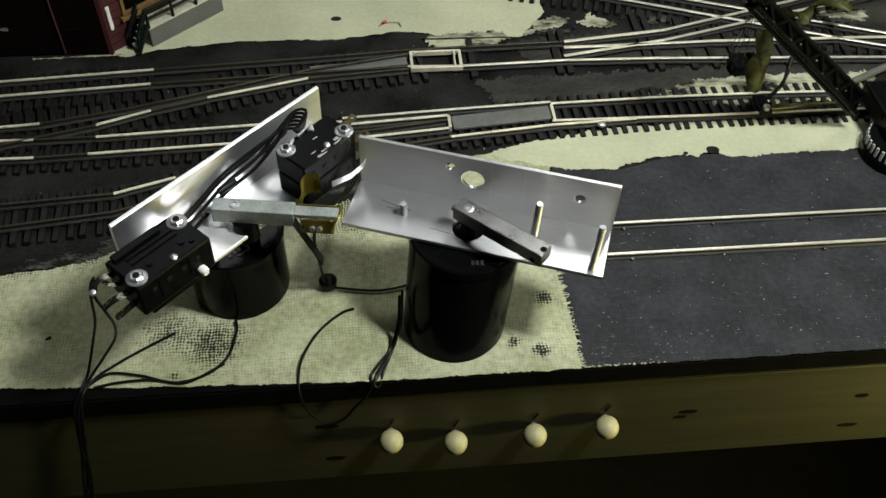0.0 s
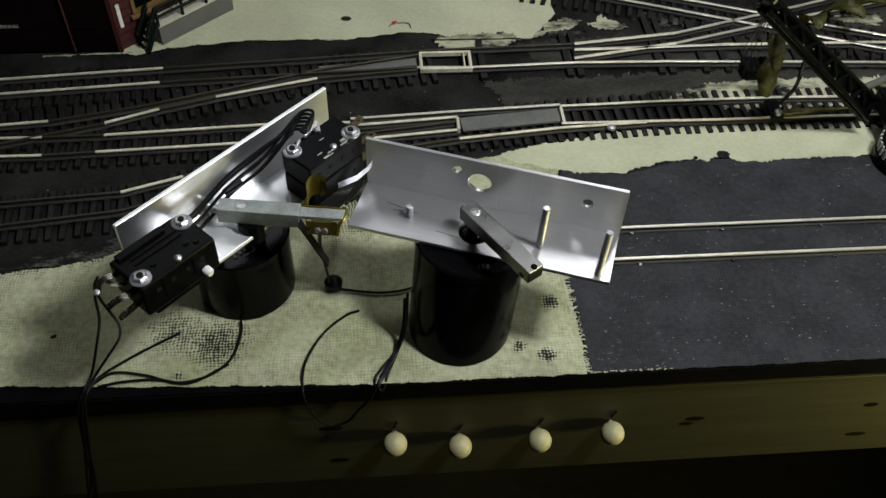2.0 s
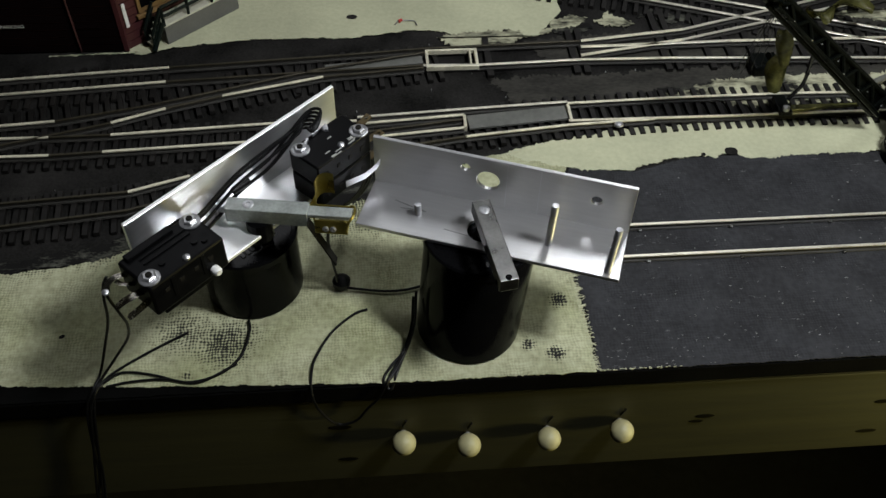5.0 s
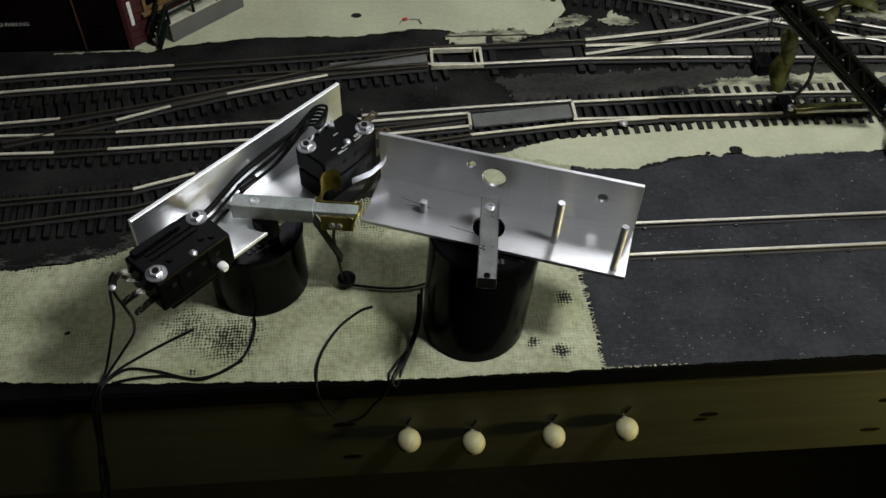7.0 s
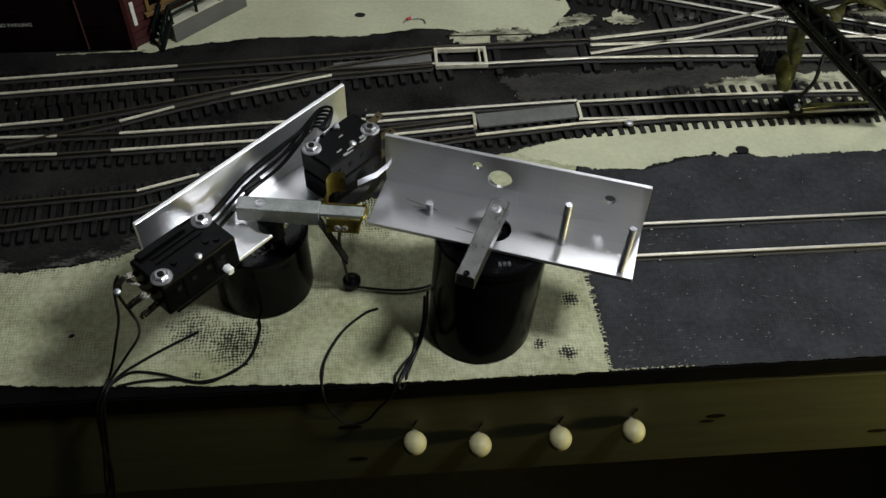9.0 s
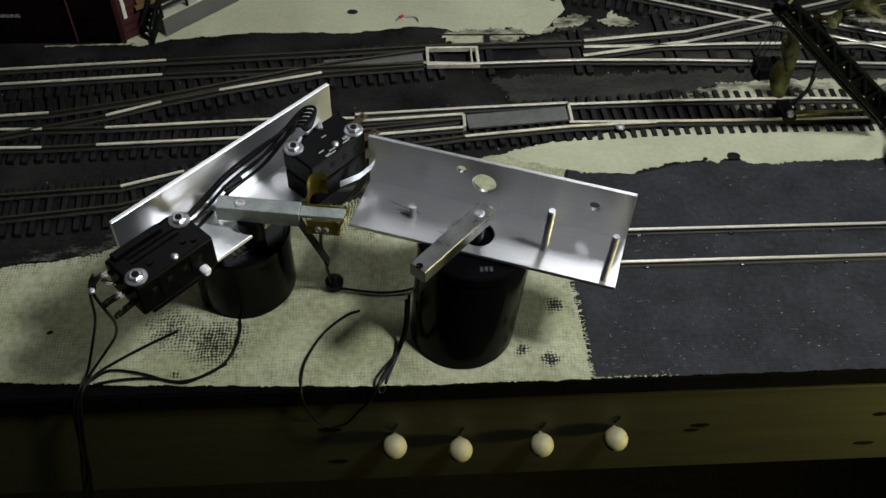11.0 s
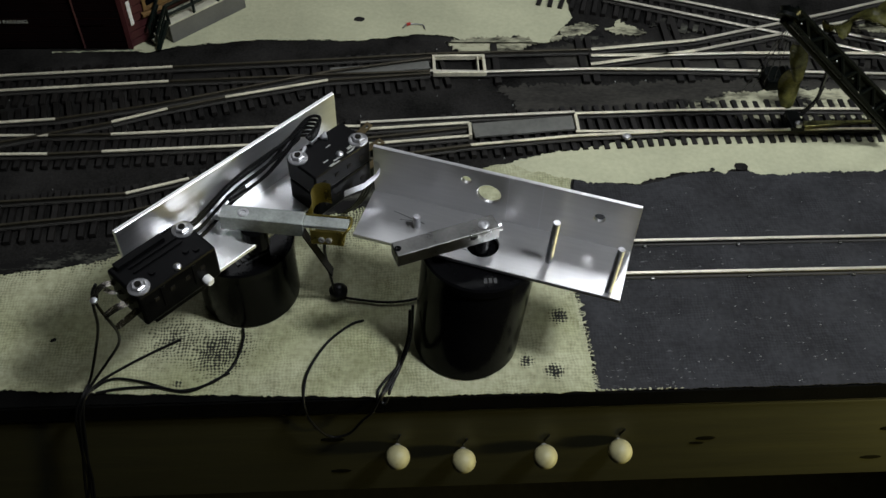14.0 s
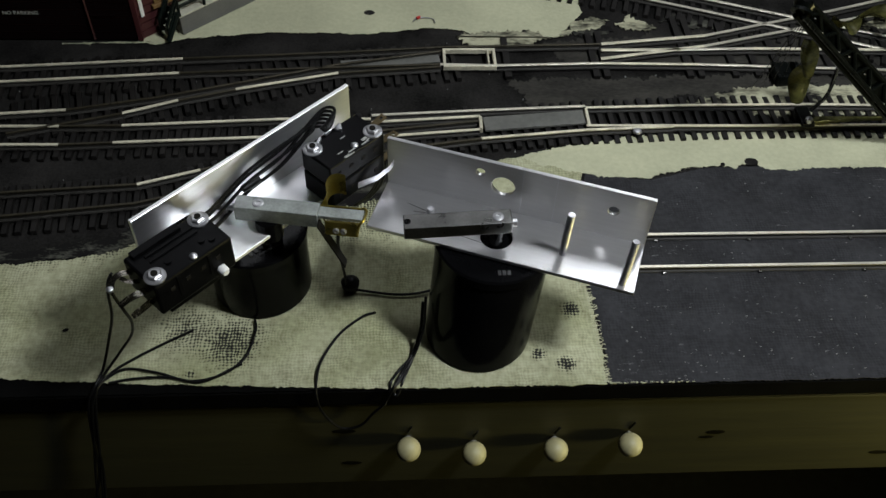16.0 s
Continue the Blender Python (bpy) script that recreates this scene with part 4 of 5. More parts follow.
def left_unit():
    o = (-76 * MM, 42 * MM, 0.0006)
    t = thing("switch_motor", "black can with aluminium angle carrying two snap switches", "motor unit", o)
    inv = pose(-o[0], -o[1], -o[2])
    lid = can(t, (0.0015, 0.006), 0.0182, 0.0182, 0, 0.031)
    for x, y in ((-0.006, -0.001), (0.004, 0.008), (0.010, 0.0)):
        part("standoff", rod(bmesh.new(), (x, y, 0.0304), (x, y, 0.0462), 0.0022, 14), M["plastic"], t, "black spacer post", True)
    for k in range(6):
        d = 0.0022 * k
        part("raised_mark", box(bmesh.new(), -0.0006, 0.0006, -0.0010, 0.0010, 0.0303, 0.0307), M["mark_black"], lid, at=pose(0.0016 + d * UL[0], -0.0065 + d * UL[1], 0, 0, 0, 38))
    part("raised_mark", box(bmesh.new(), -0.0045, 0.0045, -0.0004, 0.0004, 0.0303, 0.0306), M["mark_black"], lid, at=pose(0.0080, -0.0040, 0, 0, 0, 38))
    a = 44.7
    m = inv @ pose(-103.3 * MM, 15.6 * MM, 0.0468, 0, 0, a)
    angle_bracket(t, "angle_bracket", 0.0895, 0.0170, 0.0236, [], [], m, "lit_alu", "shaded_alu")
    for (x, y), flip in (((-89.1, 8.3), False), ((-41.2, 54.2), True)):
        at = inv @ pose(x * MM, y * MM, 0.0483, 0, 0, a)
        micro_switch(t, at, flip)
    # arm, shaft and brass wiper
    at = inv @ pose(-68.7 * MM, 34.6 * MM, 0.058, 0, 0, -8.6)
    part("shaft", rod(bmesh.new(), tuple(inv @ Vector((-66 * MM, 33.6 * MM, 0.044))), tuple(inv @ Vector((-66 * MM, 33.6 * MM, 0.0522))), 0.0045, 18), M["plastic"], t)
    arm = bar_arm(t, "crank_arm", 0.0075, 0.0275, 0.0058, 0.0060, at, "zincbar")
    screw_head(arm, pose(0, 0, -0.0003), 0.0019, 0.0006)
    part("set_screw", rod(bmesh.new(), (-0.0074, 0, -0.003), (-0.0105, 0, -0.003), 0.0013, 14), M["steel"], arm)
    part("set_screw_head", rod(bmesh.new(), (-0.0103, 0, -0.003), (-0.0117, 0, -0.003), 0.0024, 14), M["steel"], arm)
    part("front_tab", box(bmesh.new(), 0.0225, 0.0332, -0.0040, -0.0035, -0.0076, -0.0012, 0.00025), M["brass"], arm, "bent brass strip")
    part("back_tab", box(bmesh.new(), 0.0190, 0.0335, 0.0026, 0.0031, -0.0076, -0.0008, 0.00025), M["brass"], arm, "bent brass strip")
    part("cross_strip", box(bmesh.new(), 0.0225, 0.0332, -0.0035, 0.0026, -0.0081, -0.0076, 0.0002), M["brass"], arm, "bent brass strip")
    bm = bmesh.new()
    line = smooth_path([(0.0205, 0.0030, -0.0010), (0.0219, 0.0047, 0.0010), (0.0214, 0.0064, 0.0030), (0.0226, 0.0080, 0.0045), (0.0250, 0.0087, 0.0050), (0.0276, 0.0084, 0.0050)], 5)
    vs = [[bm.verts.new((p.x, p.y, p.z * 1.4 + z)) for z in (-0.0080, 0.0012)] for p in line]
    fs = [bm.faces.new((a[0], b[0], b[1], a[1])) for a, b in zip(vs, vs[1:])]
    bmesh.ops.solidify(bm, geom=fs, thickness=0.0004)
    part("contact_leaf", bm, M["brass"], arm, "curled brass contact leaf", True)
    bm = box(bmesh.new(), -0.0003, 0.0003, -0.0017, 0.0017, -0.025, 0, 0.0001)
    part("finger", bm, M["darksteel"], arm, "long flat dark steel contact finger", at=pose(0.0202, -0.0030, -0.0035, 8, -17, 0))
    for x in (0.0262, 0.0286):
        screw_head(arm, pose(x, -0.0040, -0.0050, 90), 0.0011, 0.0008)
    part("rolled_lip", tube(bmesh.new(), smooth_path([(0.0325, -0.0042, -0.0062), (0.0338, -0.0040, -0.0016), (0.0352, -0.0022, -0.0004), (0.0354, 0.0014, -0.0004), (0.0340, 0.0032, -0.0012), (0.0322, 0.0033, -0.0040)], 5), 0.00045, 8), M["brass"], arm, "rolled brass lip", True)
    part("blade", box(bmesh.new(), 0.0198, 0.0345, -0.0022, 0.0022, -0.0022, -0.0008, 0.0003), M["zincbar"], arm)
    return t


def wire(label, pts, r=0.0005, group="black wires"):
    bm = tube(bmesh.new(), smooth_path([(x * MM, y * MM, z * MM) for x, y, z in pts], 8), r, 8)
    return tagged(part("wire", bm, M["rubber"], None, "", True), label, "wire", group)


def bl(u, v, z):
    """A place by the left bracket: along it, out from its upright leg, height."""
    return (-103.3 + u * UL[0] + v * UL[1], 15.6 + u * UL[1] - v * UL[0], z)


def wires():
    a = "thin black wire hanging from a snap switch over the bench edge"
    wire(a, [(-108.7, 3.2, 61.5), (-110.5, 3.0, 58), (-112.5, 4, 50), (-116, 8, 34), (-122, 12, 16), (-126.5, 8, 3), (-128.5, 1, 1.6), (-130, -3, -5), (-134, -4, -24), (-140, -4, -50), (-146, -5, -80)])
    wire(a, [(-109.2, 2.8, 60.5), (-110, 1.5, 55), (-108.5, 1.5, 46), (-110, 7, 32), (-114, 12, 18), (-120, 12, 8), (-126, 6, 2.2), (-127.5, 1, 1.7), (-129, -3, -6), (-132.5, -4, -24), (-137, -4, -46), (-144, -5, -80)])
    b = "thin black wire looped on the cream ground"
    wire(b, [(-76, 29, 1.8), (-75.5, 24, 1.6), (-78, 13, 1.6), (-85, 6, 1.6), (-96, 3.2, 1.6), (-108, 7, 1.6), (-119, 8.8, 1.6), (-125, 5, 1.7), (-129, 0, 1.5), (-131.5, -3, -6), (-135, -4, -28), (-139, -4, -52), (-148, -5, -80)])
    wire(b, [(-98, 25, 1.5), (-108, 19, 1.6), (-117, 13, 1.6), (-124, 7, 1.8), (-127.5, 0, 1.8), (-130.5, -3.2, -8), (-134, -4, -30), (-137, -4, -50), (-143, -5, -80)])
    wire(b, [(-79, 10, 1.6), (-92, 3.0, 1.6), (-104, 5.0, 1.6), (-116, 4.6, 1.7), (-124, 3.0, 1.8)])
    c = "thin black wire looping over the bench edge beside a can"
    wire(c, [(-15, 22, 20), (-16, 18, 8), (-19, 12, 2), (-23, 4, 1.7), (-26, -1.5, 0.8), (-29, -3, -6), (-33, -3.2, -12), (-38, -3.2, -20.5), (-45, -3.2, -22), (-50.5, -3.2, -12), (-52.4, -2.6, -2), (-52.5, 3, 1.6), (-51, 11, 1.6), (-45, 22, 1.6), (-37, 29.5, 1.6), (-32, 31.5, 1.6)])
    wire(c, [(-14, 21, 24), (-15, 17, 10), (-19, 10, 2), (-24, 2.5, 1.6), (-25.5, -1.6, -1.0), (-24, -2.0, -1.4), (-22, 2.5, 1.6), (-18.5, 11, 2), (-15.5, 17, 6)])
    wire(c, [(-14, 24, 16), (-17.5, 14, 3), (-23.5, 6, 1.6), (-26.5, 1, 1.7), (-27, -1.6, -0.5), (-25.5, -1.0, 0.6), (-21, 6, 1.7), (-17, 14, 3)])
    wire("thin black wire from a steel contact finger to a can", [(-43.6, 38, 24), (-43, 40, 14), (-42, 42, 4), (-36, 41.5, 1.8), (-23, 39.5, 1.8), (-12, 41, 1.8), (-4, 46, 1.8)])
    wire("thin black wire hanging behind a brass clip", [(-43.2, 31, 50), (-43.4, 33, 44), (-44, 35.5, 36), (-43.6, 38, 26)], 0.0006)
    bm = lathe(bmesh.new(), [(0, -0.0032), (0.0022, -0.0028), (0.0034, -0.001), (0.0035, 0.001), (0.0020, 0.0028), (0, 0.0034)], pose(-41.5 * MM, 43.6 * MM, 0.0038), 16)
    tagged(part("wire_joint", bm, M["rubber"], None, "", True), "taped black wire joint lying on the burlap", "wire joint")
    d = "thin black wire running along an aluminium angle"
    for k, (z, v) in enumerate(((57, 2.2), (60, 2.0), (62, 2.4), (55, 3.4), (54, 2.4), (58.5, 3.2))):
        wire(d, [bl(9 + k, 7, 66.5), bl(15 + k, 4.5, 62), bl(24, v + 1, z - 3), bl(40, v, z + 1.5), bl(55, v + 0.4, z + 4), bl(68, v + 0.8, 68 - 0.6 * k), bl(75 - k, 2.6, 70 - k), bl(77.5 - k, 5.5, 70.5 - k), bl(74 - k, 8.5, 69), bl(70, 10, 67.4)], 0.00055)
    bm = lathe(bmesh.new(), [(0, -0.004), (0.0013, -0.0035), (0.0015, 0), (0.0013, 0.0035), (0, 0.004)], Matrix.Translation([c * MM for c in bl(42, 2.6, 58)]) @ Euler((0, radians(90), radians(44.7))).to_matrix().to_4x4(), 12)
    tagged(part("wire_tie", bm, M["rubber"], None, "", True), "black sleeve gathering the wires on the angle", "cable tie")
    e = "thin black wire dropping from the rear snap switch"
    for k in range(3):
        wire(e, [(-31.3 + 0.3 * k, 63.3, 55.0), (-29.1 + 0.9 * k, 62.5, 48.0), (-31.3 + 1.1 * k, 70.5, 30.0), (-35.6 + 0.8 * k, 78.6, 14.0), (-40.4 + 0.5 * k, 85.8, 2.0)], 0.00045)


def stains():
    mm = lambda pts: [(x * MM, y * MM) for x, y in pts]

    def ring(x, y, rx, ry, n=9):
        return mm([(x + rx * math.cos(2 * math.pi * k / n), y + ry * math.sin(2 * math.pi * k / n)) for k in range(n)])
    for i, (x, y, rx, ry) in enumerate(((-35.8, 219.4, 2.8, 2.1), (131, 110, 3.2, 2.4), (118, 108.5, 1.2, 1.0), (-144, 26.6, 0.9, 0.7))):
        patch("ground_stain", ring(x, y, rx, ry), 0.00075, M["soil"], "small dark stain on the cream ground", 30 + i, 0.0006 if rx < 2.5 else 0.0003, 0.0001, 0.0004)
    for i, o in enumerate(([(98, 151), (112, 156), (128, 154), (136, 147), (118, 146)], [(60, 203), (72, 212), (86, 206), (78, 200)], [(20, 196), (34, 199), (48, 197), (40, 193), (28, 192)],
                           [(150, 160), (170, 164), (190, 160), (175, 156)], [(-130, 80), (-110, 84), (-95, 80), (-112, 74)], [(110, 212), (130, 224), (160, 222), (150, 210), (128, 206)])):
        patch("worn_paint", mm(o), 0.00035, M["dust"], "dusty worn paint beside the track", 70 + i, 0.003, 0.0002)
    for i, o in enumerate(([(40, 144), (120, 147), (230, 160), (320, 160), (320, 172), (200, 170), (120, 169), (30, 167)], [(60, 176), (150, 178), (320, 176), (320, 240), (215, 214), (150, 206), (85, 199), (50, 194)])):
        patch("dusty_roadbed", mm(o), 0.00005, M["dusty"], "grey dusty stretch of roadbed", 90 + i, 0.004, 0.0002)
    t = thing("wire_scrap", "tiny bent scrap of red and bare wire on the ground", "scrap", (-10 * MM, 213 * MM, 0.0008))
    part("bare_wire", tube(bmesh.new(), smooth_path([(-0.004, -0.002, 0.0004), (-0.002, 0.001, 0.0004), (0.003, 0.0012, 0.0004), (0.006, 0.0002, 0.0004), (0.007, -0.003, 0.0004)], 4), 0.0003, 6), M["steel"], t)
    part("red_end", tube(bmesh.new(), [Vector((-0.0022, 0.0005, 0.0006)), Vector((-0.0004, 0.0016, 0.0006))], 0.0008, 8), M["redbit"], t)
    bm = lathe(bmesh.new(), [(0, 0), (0.0022, 0), (0.0018, 0.0008), (0, 0.0013)], pose(83.3 * MM, 127 * MM, 0.0035), 14)
    tagged(part("solder_blob", bm, M["steel"], None, "", True), "shiny blob of solder on a rail", "solder")
    rnd = random.Random(9)
    bm = bmesh.new()
    for k in range(150):
        y = rnd.uniform(-0.5, 62)
        x = 49.6 - 0.02 * y
        d = rnd.uniform(0.6, 2.6)
        tube(bm, [Vector(((x - 0.8) * MM, y * MM, 0.0007)), Vector(((x + d * 0.5) * MM, (y + rnd.uniform(-0.3, 0.3)) * MM, 0.0008)), Vector(((x + d) * MM, (y + rnd.uniform(-0.8, 0.8)) * MM, 0.0006))], 0.00013, 4)
    tagged(part("frayed_threads", bm, M["plain_cream"], None), "frayed cream threads along the burlap edge", "threads", kind="stuff")
    rnd = random.Random(4)
    bm = bmesh.new()
    for k in range(60):
        x, y = rnd.uniform(52, 230), rnd.uniform(1, 98)
        s = rnd.uniform(0.05, 0.2) ** 1.0
        box(bm, (x - s * 1.6) * MM, (x + s * 1.6) * MM, (y - s) * MM, (y + s) * MM, 0.0003, 0.0007)
    for k in range(240):
        x, y = rnd.uniform(54, 235), 70 * rnd.random() ** 1.6
        s = rnd.uniform(0.03, 0.09)
        box(bm, (x - s * 4) * MM, (x + s * 4) * MM, (y - s) * MM, (y + s) * MM, 0.0003, 0.00055)
    for k in range(50):
        x, y = rnd.uniform(-210, 240), rnd.uniform(88, 196)
        s = rnd.uniform(0.1, 0.3)
        box(bm, (x - s) * MM, (x + s) * MM, (y - s) * MM, (y + s) * MM, -0.0004, 0.0004)
    tagged(part("paint_specks", bm, M["fleck"], None), "pale specks scattered on the black ground", "debris", kind="stuff")


def building():
    h = 0.085
    t = thing("depot_building", "maroon model depot with left side coloured as shaded, and loading dock", "model building", (-145 * MM, 198 * MM, 0.0006))
    a = radians(42)
    d = Vector((math.cos(a), math.sin(a)))
    out = [(0, 0), (d.x * 0.11, d.y * 0.11), (d.x * 0.11 - 0.05, d.y * 0.11 + 0.06), (-0.16, 0.13), (-0.16, 0.002)]
    bm = bmesh.new()
    f = bm.faces.new([bm.verts.new((x, y, 0)) for x, y in out])
    e = bmesh.ops.extrude_face_region(bm, geom=[f])
    bmesh.ops.translate(bm, vec=(0, 0, h), verts=[v for v in e["geom"] if isinstance(v, bmesh.types.BMVert)])
    part("wall", bm, M["red"], t, "maroon clapboard wall")
    for k in range(20):
        # left wall boards carry their shade in the colour, right wall boards do not
        part("siding_board", box(bmesh.new(), -0.16, -0.0005, -0.0006, 0.0004, 0.0004 + k * 0.0042, 0.0004 + k * 0.0042 + 0.0036), M["shaded_maroon"], t, at=pose(0, 0, 0, 0, 0, -0.7))
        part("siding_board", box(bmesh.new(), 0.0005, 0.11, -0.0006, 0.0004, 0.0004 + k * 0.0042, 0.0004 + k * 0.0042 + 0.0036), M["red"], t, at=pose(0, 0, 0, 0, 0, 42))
    part("corner_post", box(bmesh.new(), -0.0012, 0.0012, -0.0012, 0.0012, 0, h, 0.0002), M["red"], t)
    part("downpipe", rod(bmesh.new(), (-0.0215, -0.0012, 0.001), (-0.0215, -0.0012, h), 0.0005, 8), M["redpale"], t, "thin maroon downpipe")
    part("ledge", box(bmesh.new(), -0.0205, -0.009, -0.0014, 0.0, 0.0142, 0.0148), M["shaded_maroon"], t)
    W = pose(0, 0, 0, 0, 0, 42)
    part("white_sign", box(bmesh.new(), 0.0023, 0.0042, -0.0012, -0.0007, 0.0120, 0.0250, 0.0002), M["white"], t, "narrow white notice board", at=W)
    win = part("window", box(bmesh.new(), 0.0100, 0.040, -0.0018, -0.0007, 0.0165, 0.043, 0.0003), M["ochre"], t, "ochre framed window", at=W)
    for x in (0.0118, 0.0255):
        part("pane", box(bmesh.new(), x, x + 0.0122, -0.0021, -0.0019, 0.0195, 0.041), M["plastic"], win, "dark window pane")
    part("window_sill", box(bmesh.new(), 0.0085, 0.0415, -0.0030, -0.0007, 0.0145, 0.0163, 0.0002), M["ochre"], win)
    dock = part("dock", box(bmesh.new(), 0.0165, 0.060, -0.0108, -0.0010, 0, 0.0100, 0.0003), M["dockgrey"], t, "grey loading dock", at=W)
    part("dock_deck", box(bmesh.new(), 0.0162, 0.0605, -0.0112, -0.0008, 0.0101, 0.0110, 0.0002), M["deck"], dock, "pale boarded dock top")
    rail = M["green"]
    for x in (0.0168, 0.031, 0.045, 0.0598):
        part("rail_post", rod(bmesh.new(), (x, -0.0106, 0.0110), (x, -0.0106, 0.0215), 0.0008, 8), rail, dock)
    for z in (0.0160, 0.0212):
        part("handrail", rod(bmesh.new(), (0.0168, -0.0106, z), (0.0598, -0.0106, z), 0.0008, 8), rail, dock)
    for z in (0.0188, 0.0238):
        part("handrail", rod(bmesh.new(), (0.0598, -0.0106, z), (0.0598, -0.0014, z), 0.00045, 8), rail, dock)
    for k in range(4):
        part("stair_tread", box(bmesh.new(), 0.0086 + 0.0018 * k, 0.0116 + 0.0018 * k, -0.0104, -0.0042, 0.0024 + 0.0028 * k, 0.0032 + 0.0028 * k), M["deck"], dock, "pale stair tread")
    for y in (-0.0107, -0.0040):
        part("stringer", rod(bmesh.new(), (0.0084, y, 0.0008), (0.0162, y, 0.0132), 0.0013, 8), rail, dock)
        part("stair_rail", rod(bmesh.new(), (0.0092, y, 0.0090), (0.0166, y, 0.0215), 0.0008, 8), rail, dock)
        part("stair_post", rod(bmesh.new(), (0.0092, y, 0.0008), (0.0092, y, 0.0090), 0.00045, 8), rail, dock)
        part("stair_brace", rod(bmesh.new(), (0.0092, y, 0.0050), (0.0166, y, 0.0186), 0.00045, 8), rail, dock)
        part("stair_post", rod(bmesh.new(), (0.0128, y, 0.0068), (0.0128, y, 0.0162), 0.00045, 8), rail, dock)
    data = bpy.data.curves.new("lettering", "FONT")
    data.body, data.size, data.extrude, data.align_x = "NO PARKING", 0.0027, 0.00008, "CENTER"
    txt = new("lettering", data)
    me = bpy.data.meshes.new_from_object(txt)
    bpy.data.objects.remove(txt)
    me.materials.append(M["faded"])
    ob = new("lettering", me)
    ob.parent = t
    ob.matrix_basis = pose(-0.0521, -0.0011, 0.0152, 90, 0, 0)
    tagged(ob, "faded white painted lettering")


def shell(bm, m, w, h, bend, steps=10):
    """A curved blade, bellied along its height and tapering to both ends."""
    rows = []
    for i in range(steps + 1):
        v = i / steps
        half = w / 2 * (0.25 + 0.75 * math.sin(math.pi * min(1, 0.12 + 0.8 * v)))
        rows.append([bm.verts.new(m @ Vector((half * math.sin(k), bend * math.sin(math.pi * v) + 0.3 * w * (1 - math.cos(k)), h * v))) for k in (-1.2, -0.6, 0, 0.6, 1.2)])
    fs = [bm.faces.new((a[k], a[k + 1], b[k + 1], b[k])) for a, b in zip(rows, rows[1:]) for k in range(4)]
    bmesh.ops.solidify(bm, geom=fs, thickness=0.0006)
    return bm


def crane():
    t = thing("model_crane", "black lattice boom model crane on a round base", "model crane", (212 * MM, 101 * MM, 0.0006))
    C, o = M["crane"], Vector((212, 101, 0.6))
    P = lambda x, y, z: tuple((Vector((x, y, z)) - o) * MM)
    part("base_drum", lathe(bmesh.new(), [(0, 0), (0.0150, 0), (0.0153, 0.001), (0.0150, 0.0042), (0.0130, 0.0046), (0, 0.0046)], None, 40), C, t, "round black drum", True)
    ring = part("toothed_ring", lathe(bmesh.new(), [(0.009, 0.0047), (0.0138, 0.0047), (0.0138, 0.0102), (0.009, 0.0102), (0.009, 0.0047)], None, 40), C, t, "black ring with pale teeth")
    for k in range(32):
        part("tooth", box(bmesh.new(), 0.0138, 0.0147, -0.0007, 0.0007, 0.0050, 0.0100, 0.0002), M["faded"], ring, at=pose(0, 0, 0, 0, 0, k * 360 / 32))
    part("turret", box(bmesh.new(), -0.0085, 0.010, -0.004, 0.030, 0.0094, 0.019, 0.0012), C, t)
    a, b = Vector(P(198.0, 121.5, 14)), Vector(P(123.8, 102.5, 84.5))
    d = (b - a).normalized()
    s = d.cross(Vector((0.25, -0.75, 0.6))).normalized()
    n = s.cross(d).normalized()
    L = (b - a).length
    w0, w1, q = 0.0046, 0.0026, 0.0018
    corner = lambda f, i, j: a + d * (L * f) + s * (i * (w0 + (w1 - w0) * f)) + n * (j * q)
    boom = part("boom", rod(bmesh.new(), tuple(corner(0, -1, -1)), tuple(corner(1, -1, -1)), 0.0011, 8), C, t, "black lattice boom")
    for i, j in ((-1, 1), (1, -1), (1, 1)):
        part("chord", rod(bmesh.new(), tuple(corner(0, i, j)), tuple(corner(1, i, j)), 0.0011, 8), C, boom)
    N = 13
    for k in range(N):
        f, g = k / N, (k + 1) / N
        for j in (-1, 1):
            part("lacing", rod(bmesh.new(), tuple(corner(f, -1 if k % 2 else 1, j)), tuple(corner(g, 1 if k % 2 else -1, j)), 0.0008, 6), C, boom)
        part("lacing", rod(bmesh.new(), tuple(corner(f, 1, -1)), tuple(corner(g, 1, 1)), 0.0007, 6), C, boom)
        if k % 3 != 1:
            part("rivet", lathe(bmesh.new(), [(0, 0), (0.0004, 0), (0.0003, 0.0003), (0, 0.0004)], Matrix.Translation(corner(f + 0.02, -0.8 if k % 2 else -0.2, 1.3)), 8), M["steel"], boom)
    web = bmesh.new()
    vs = [web.verts.new(corner(f, i, -0.6)) for f, i in ((0.0, -0.95), (0.97, -0.95), (0.97, 0.95), (0.0, 0.95))]
    bmesh.ops.solidify(web, geom=[web.faces.new(vs)], thickness=0.0006)
    part("boom_web", web, C, boom, "black boom plate")
    web = bmesh.new()
    vs = [web.verts.new(corner(f, i, 0.5)) for f, i in ((0.0, -0.9), (0.97, -0.9), (0.97, 0.9), (0.0, 0.9))]
    bmesh.ops.solidify(web, geom=[web.faces.new(vs)], thickness=0.0006)
    part("boom_web", web, C, boom, "black boom plate")
    part("head_sheave", lathe(bmesh.new(), [(0, -0.0015), (0.0042, -0.0015), (0.0034, 0), (0.0042, 0.0015), (0, 0.0015)], Matrix.Translation(b) @ s.to_track_quat("Z", "Y").to_matrix().to_4x4(), 24), C, t)
    for k in range(4):
        part("cable", rod(bmesh.new(), P(126 - 0.6 * k, 101, 81), P(157 - 6.0 * k, 158 - 3 * k, 9), 0.00016, 5), M["rubber"], t)
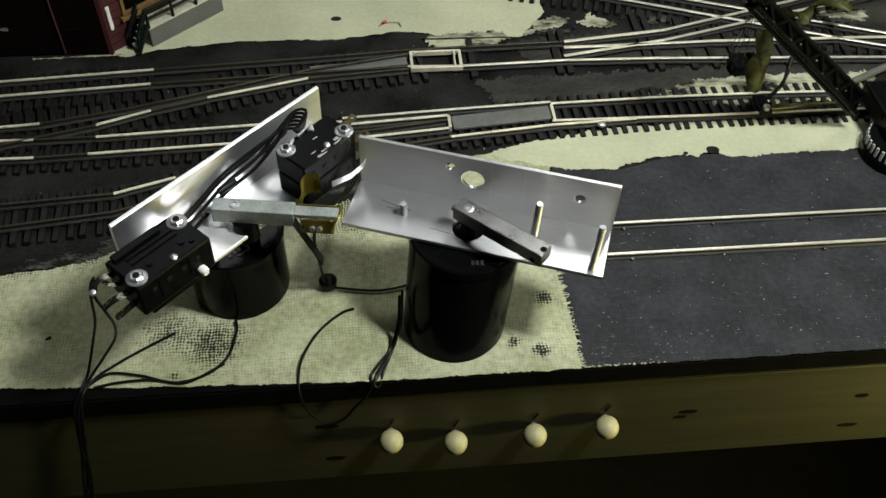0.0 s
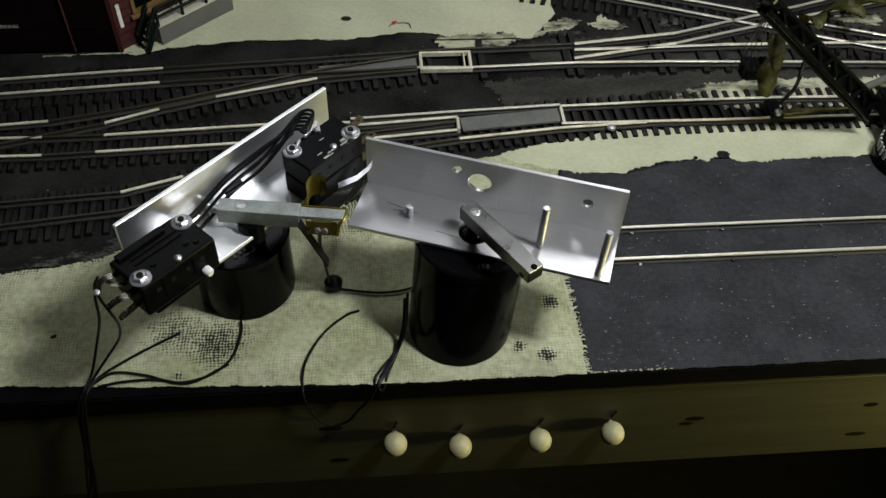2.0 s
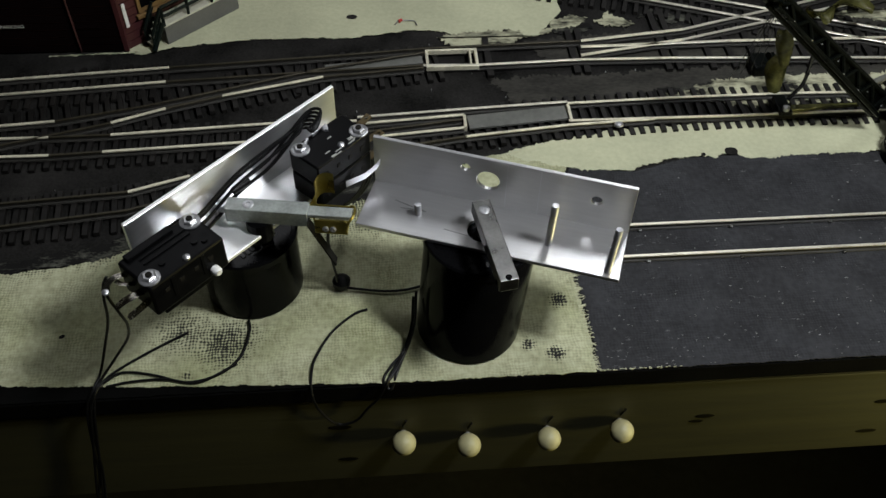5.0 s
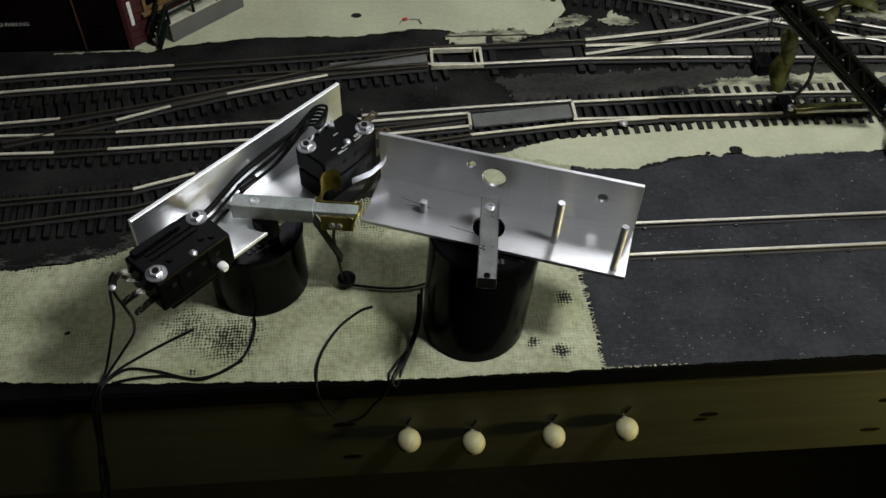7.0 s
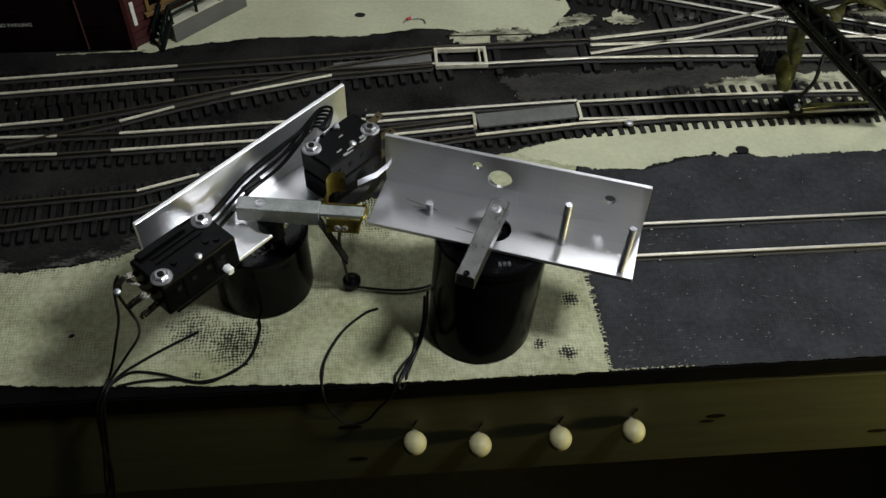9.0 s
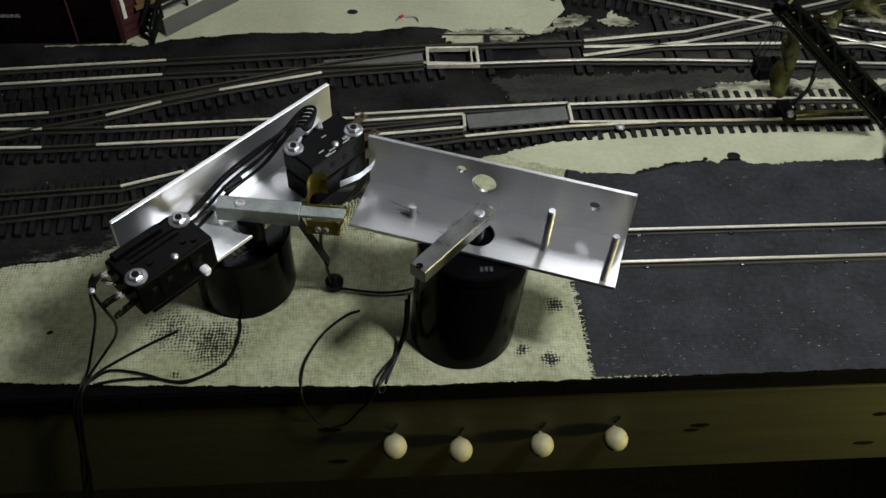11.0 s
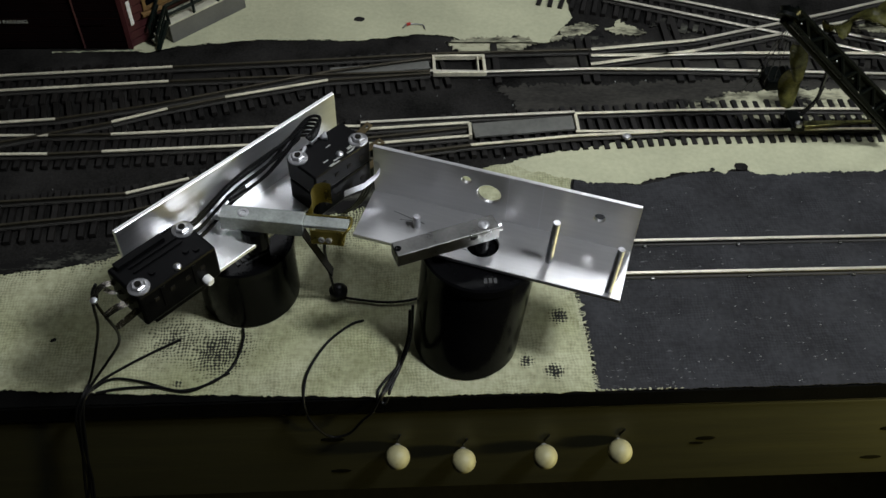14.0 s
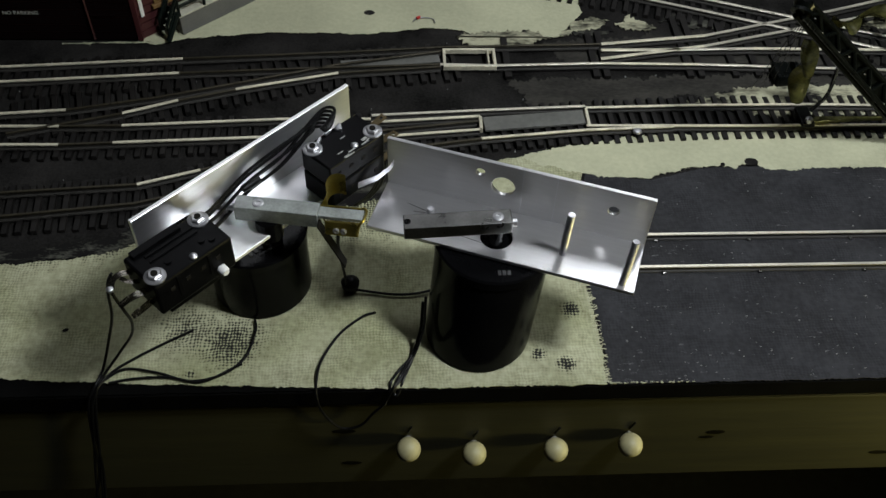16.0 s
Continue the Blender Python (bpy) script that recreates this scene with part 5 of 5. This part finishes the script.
    g = thing("grab_bucket", "olive plastic grab hanging over the rails", "model grab", (161 * MM, 139 * MM, 0.004))
    part("upper_shell", shell(bmesh.new(), pose(-0.003, 0.001, 0.018, 18, -14, -25), 0.0082, 0.026, 0.003), M["olive"], g, "olive curved shell", True)
    part("lower_shell", shell(bmesh.new(), pose(-0.001, 0.004, 0.0005, 0, -8, -10), 0.0105, 0.021, 0.004), M["olive"], g, "olive curved shell", True)
    part("rim", tube(bmesh.new(), smooth_path([(0.0035, -0.001, 0.001), (0.0085, 0.000, 0.009), (0.0090, 0.001, 0.019), (0.0060, -0.002, 0.034)], 6), 0.0009, 8), M["shiny"], g, "glossy black curved edge")
    part("foot", box(bmesh.new(), -0.0035, 0.0025, -0.011, 0.001, 0.0, 0.0022, 0.0004), C, g)
    part("clip", lathe(bmesh.new(), [(0, 0), (0.0016, 0.0004), (0.0016, 0.0022), (0, 0.003)], pose(-0.0005, -0.0095, 0.0018), 10), M["steel"], g)
    k = thing("hook_block", "small black hook block lying on the ground", "hook", (160 * MM, 166 * MM, 0.0006))
    part("block", box(bmesh.new(), -0.0045, 0.004, -0.006, 0.0065, 0, 0.006, 0.0015), C, k)
    part("sheave", lathe(bmesh.new(), [(0, 0), (0.0045, 0.0), (0.0038, 0.001), (0.0045, 0.002), (0, 0.002)], pose(0.0045, 0.001, 0.004, 0, 90, 0), 18), C, k)
    for x, y, r, b2 in ((196, 197, 0, 0.016), (207, 202, 40, 0.022), (221, 205, 70, 0.02)):
        o2 = thing("olive_scrap", "olive curved plastic shell lying by the rails", "model part", (x * MM, y * MM, 0.0046), r, "olive shells")
        part("curved_shell", shell(bmesh.new(), pose(0, 0, 0.002, 65, 0, 0), 0.014, b2, 0.005), M["olive"], o2, "", True)
    o4 = thing("plastic_offcut", "olive tapered plastic strip lying across the rails", "model part", (161 * MM, 131.3 * MM, 0.0046), 1.5, "olive shells")
    bm = box(bmesh.new(), 0, 0.036, -0.0019, 0.0019, 0, 0.0016, 0.0003)
    for v in bm.verts:
        v.co.y *= 1 - 0.75 * v.co.x / 0.036
    part("tapered_body", bm, M["olive"], o4)
    o3 = thing("grey_rod", "grey plastic rod lying beside the crane", "rod", (212 * MM, 148 * MM, 0.0046), 26)
    part("rod_body", rod(bmesh.new(), (-0.006, 0, 0.0016), (0.03, 0, 0.0016), 0.0017, 12), M["plate"], o3, "", True)


def motions(arm):
    rows = [(0, -42.0), (1, -50.2), (2, -56.8), (3, -64.9), (4, -72.9), (6.5, -93.6), (7, -98.0), (8, -106.7), (9, -114.9), (10.3, -126.6), (11.5, -138.5), (12.5, -147.9), (14, -161.1), (15, -168.7), (16, -176.6)]
    p = arm.location.copy()
    walk(arm, [(t, pose(*p, 0, 0, a)) for t, a in rows])


room()
bench()
stains()
beads()
tracks()
strip_rails()
frogs()
unit, arm = right_unit()
left_unit()
wires()
building()
crane()
motions(arm)
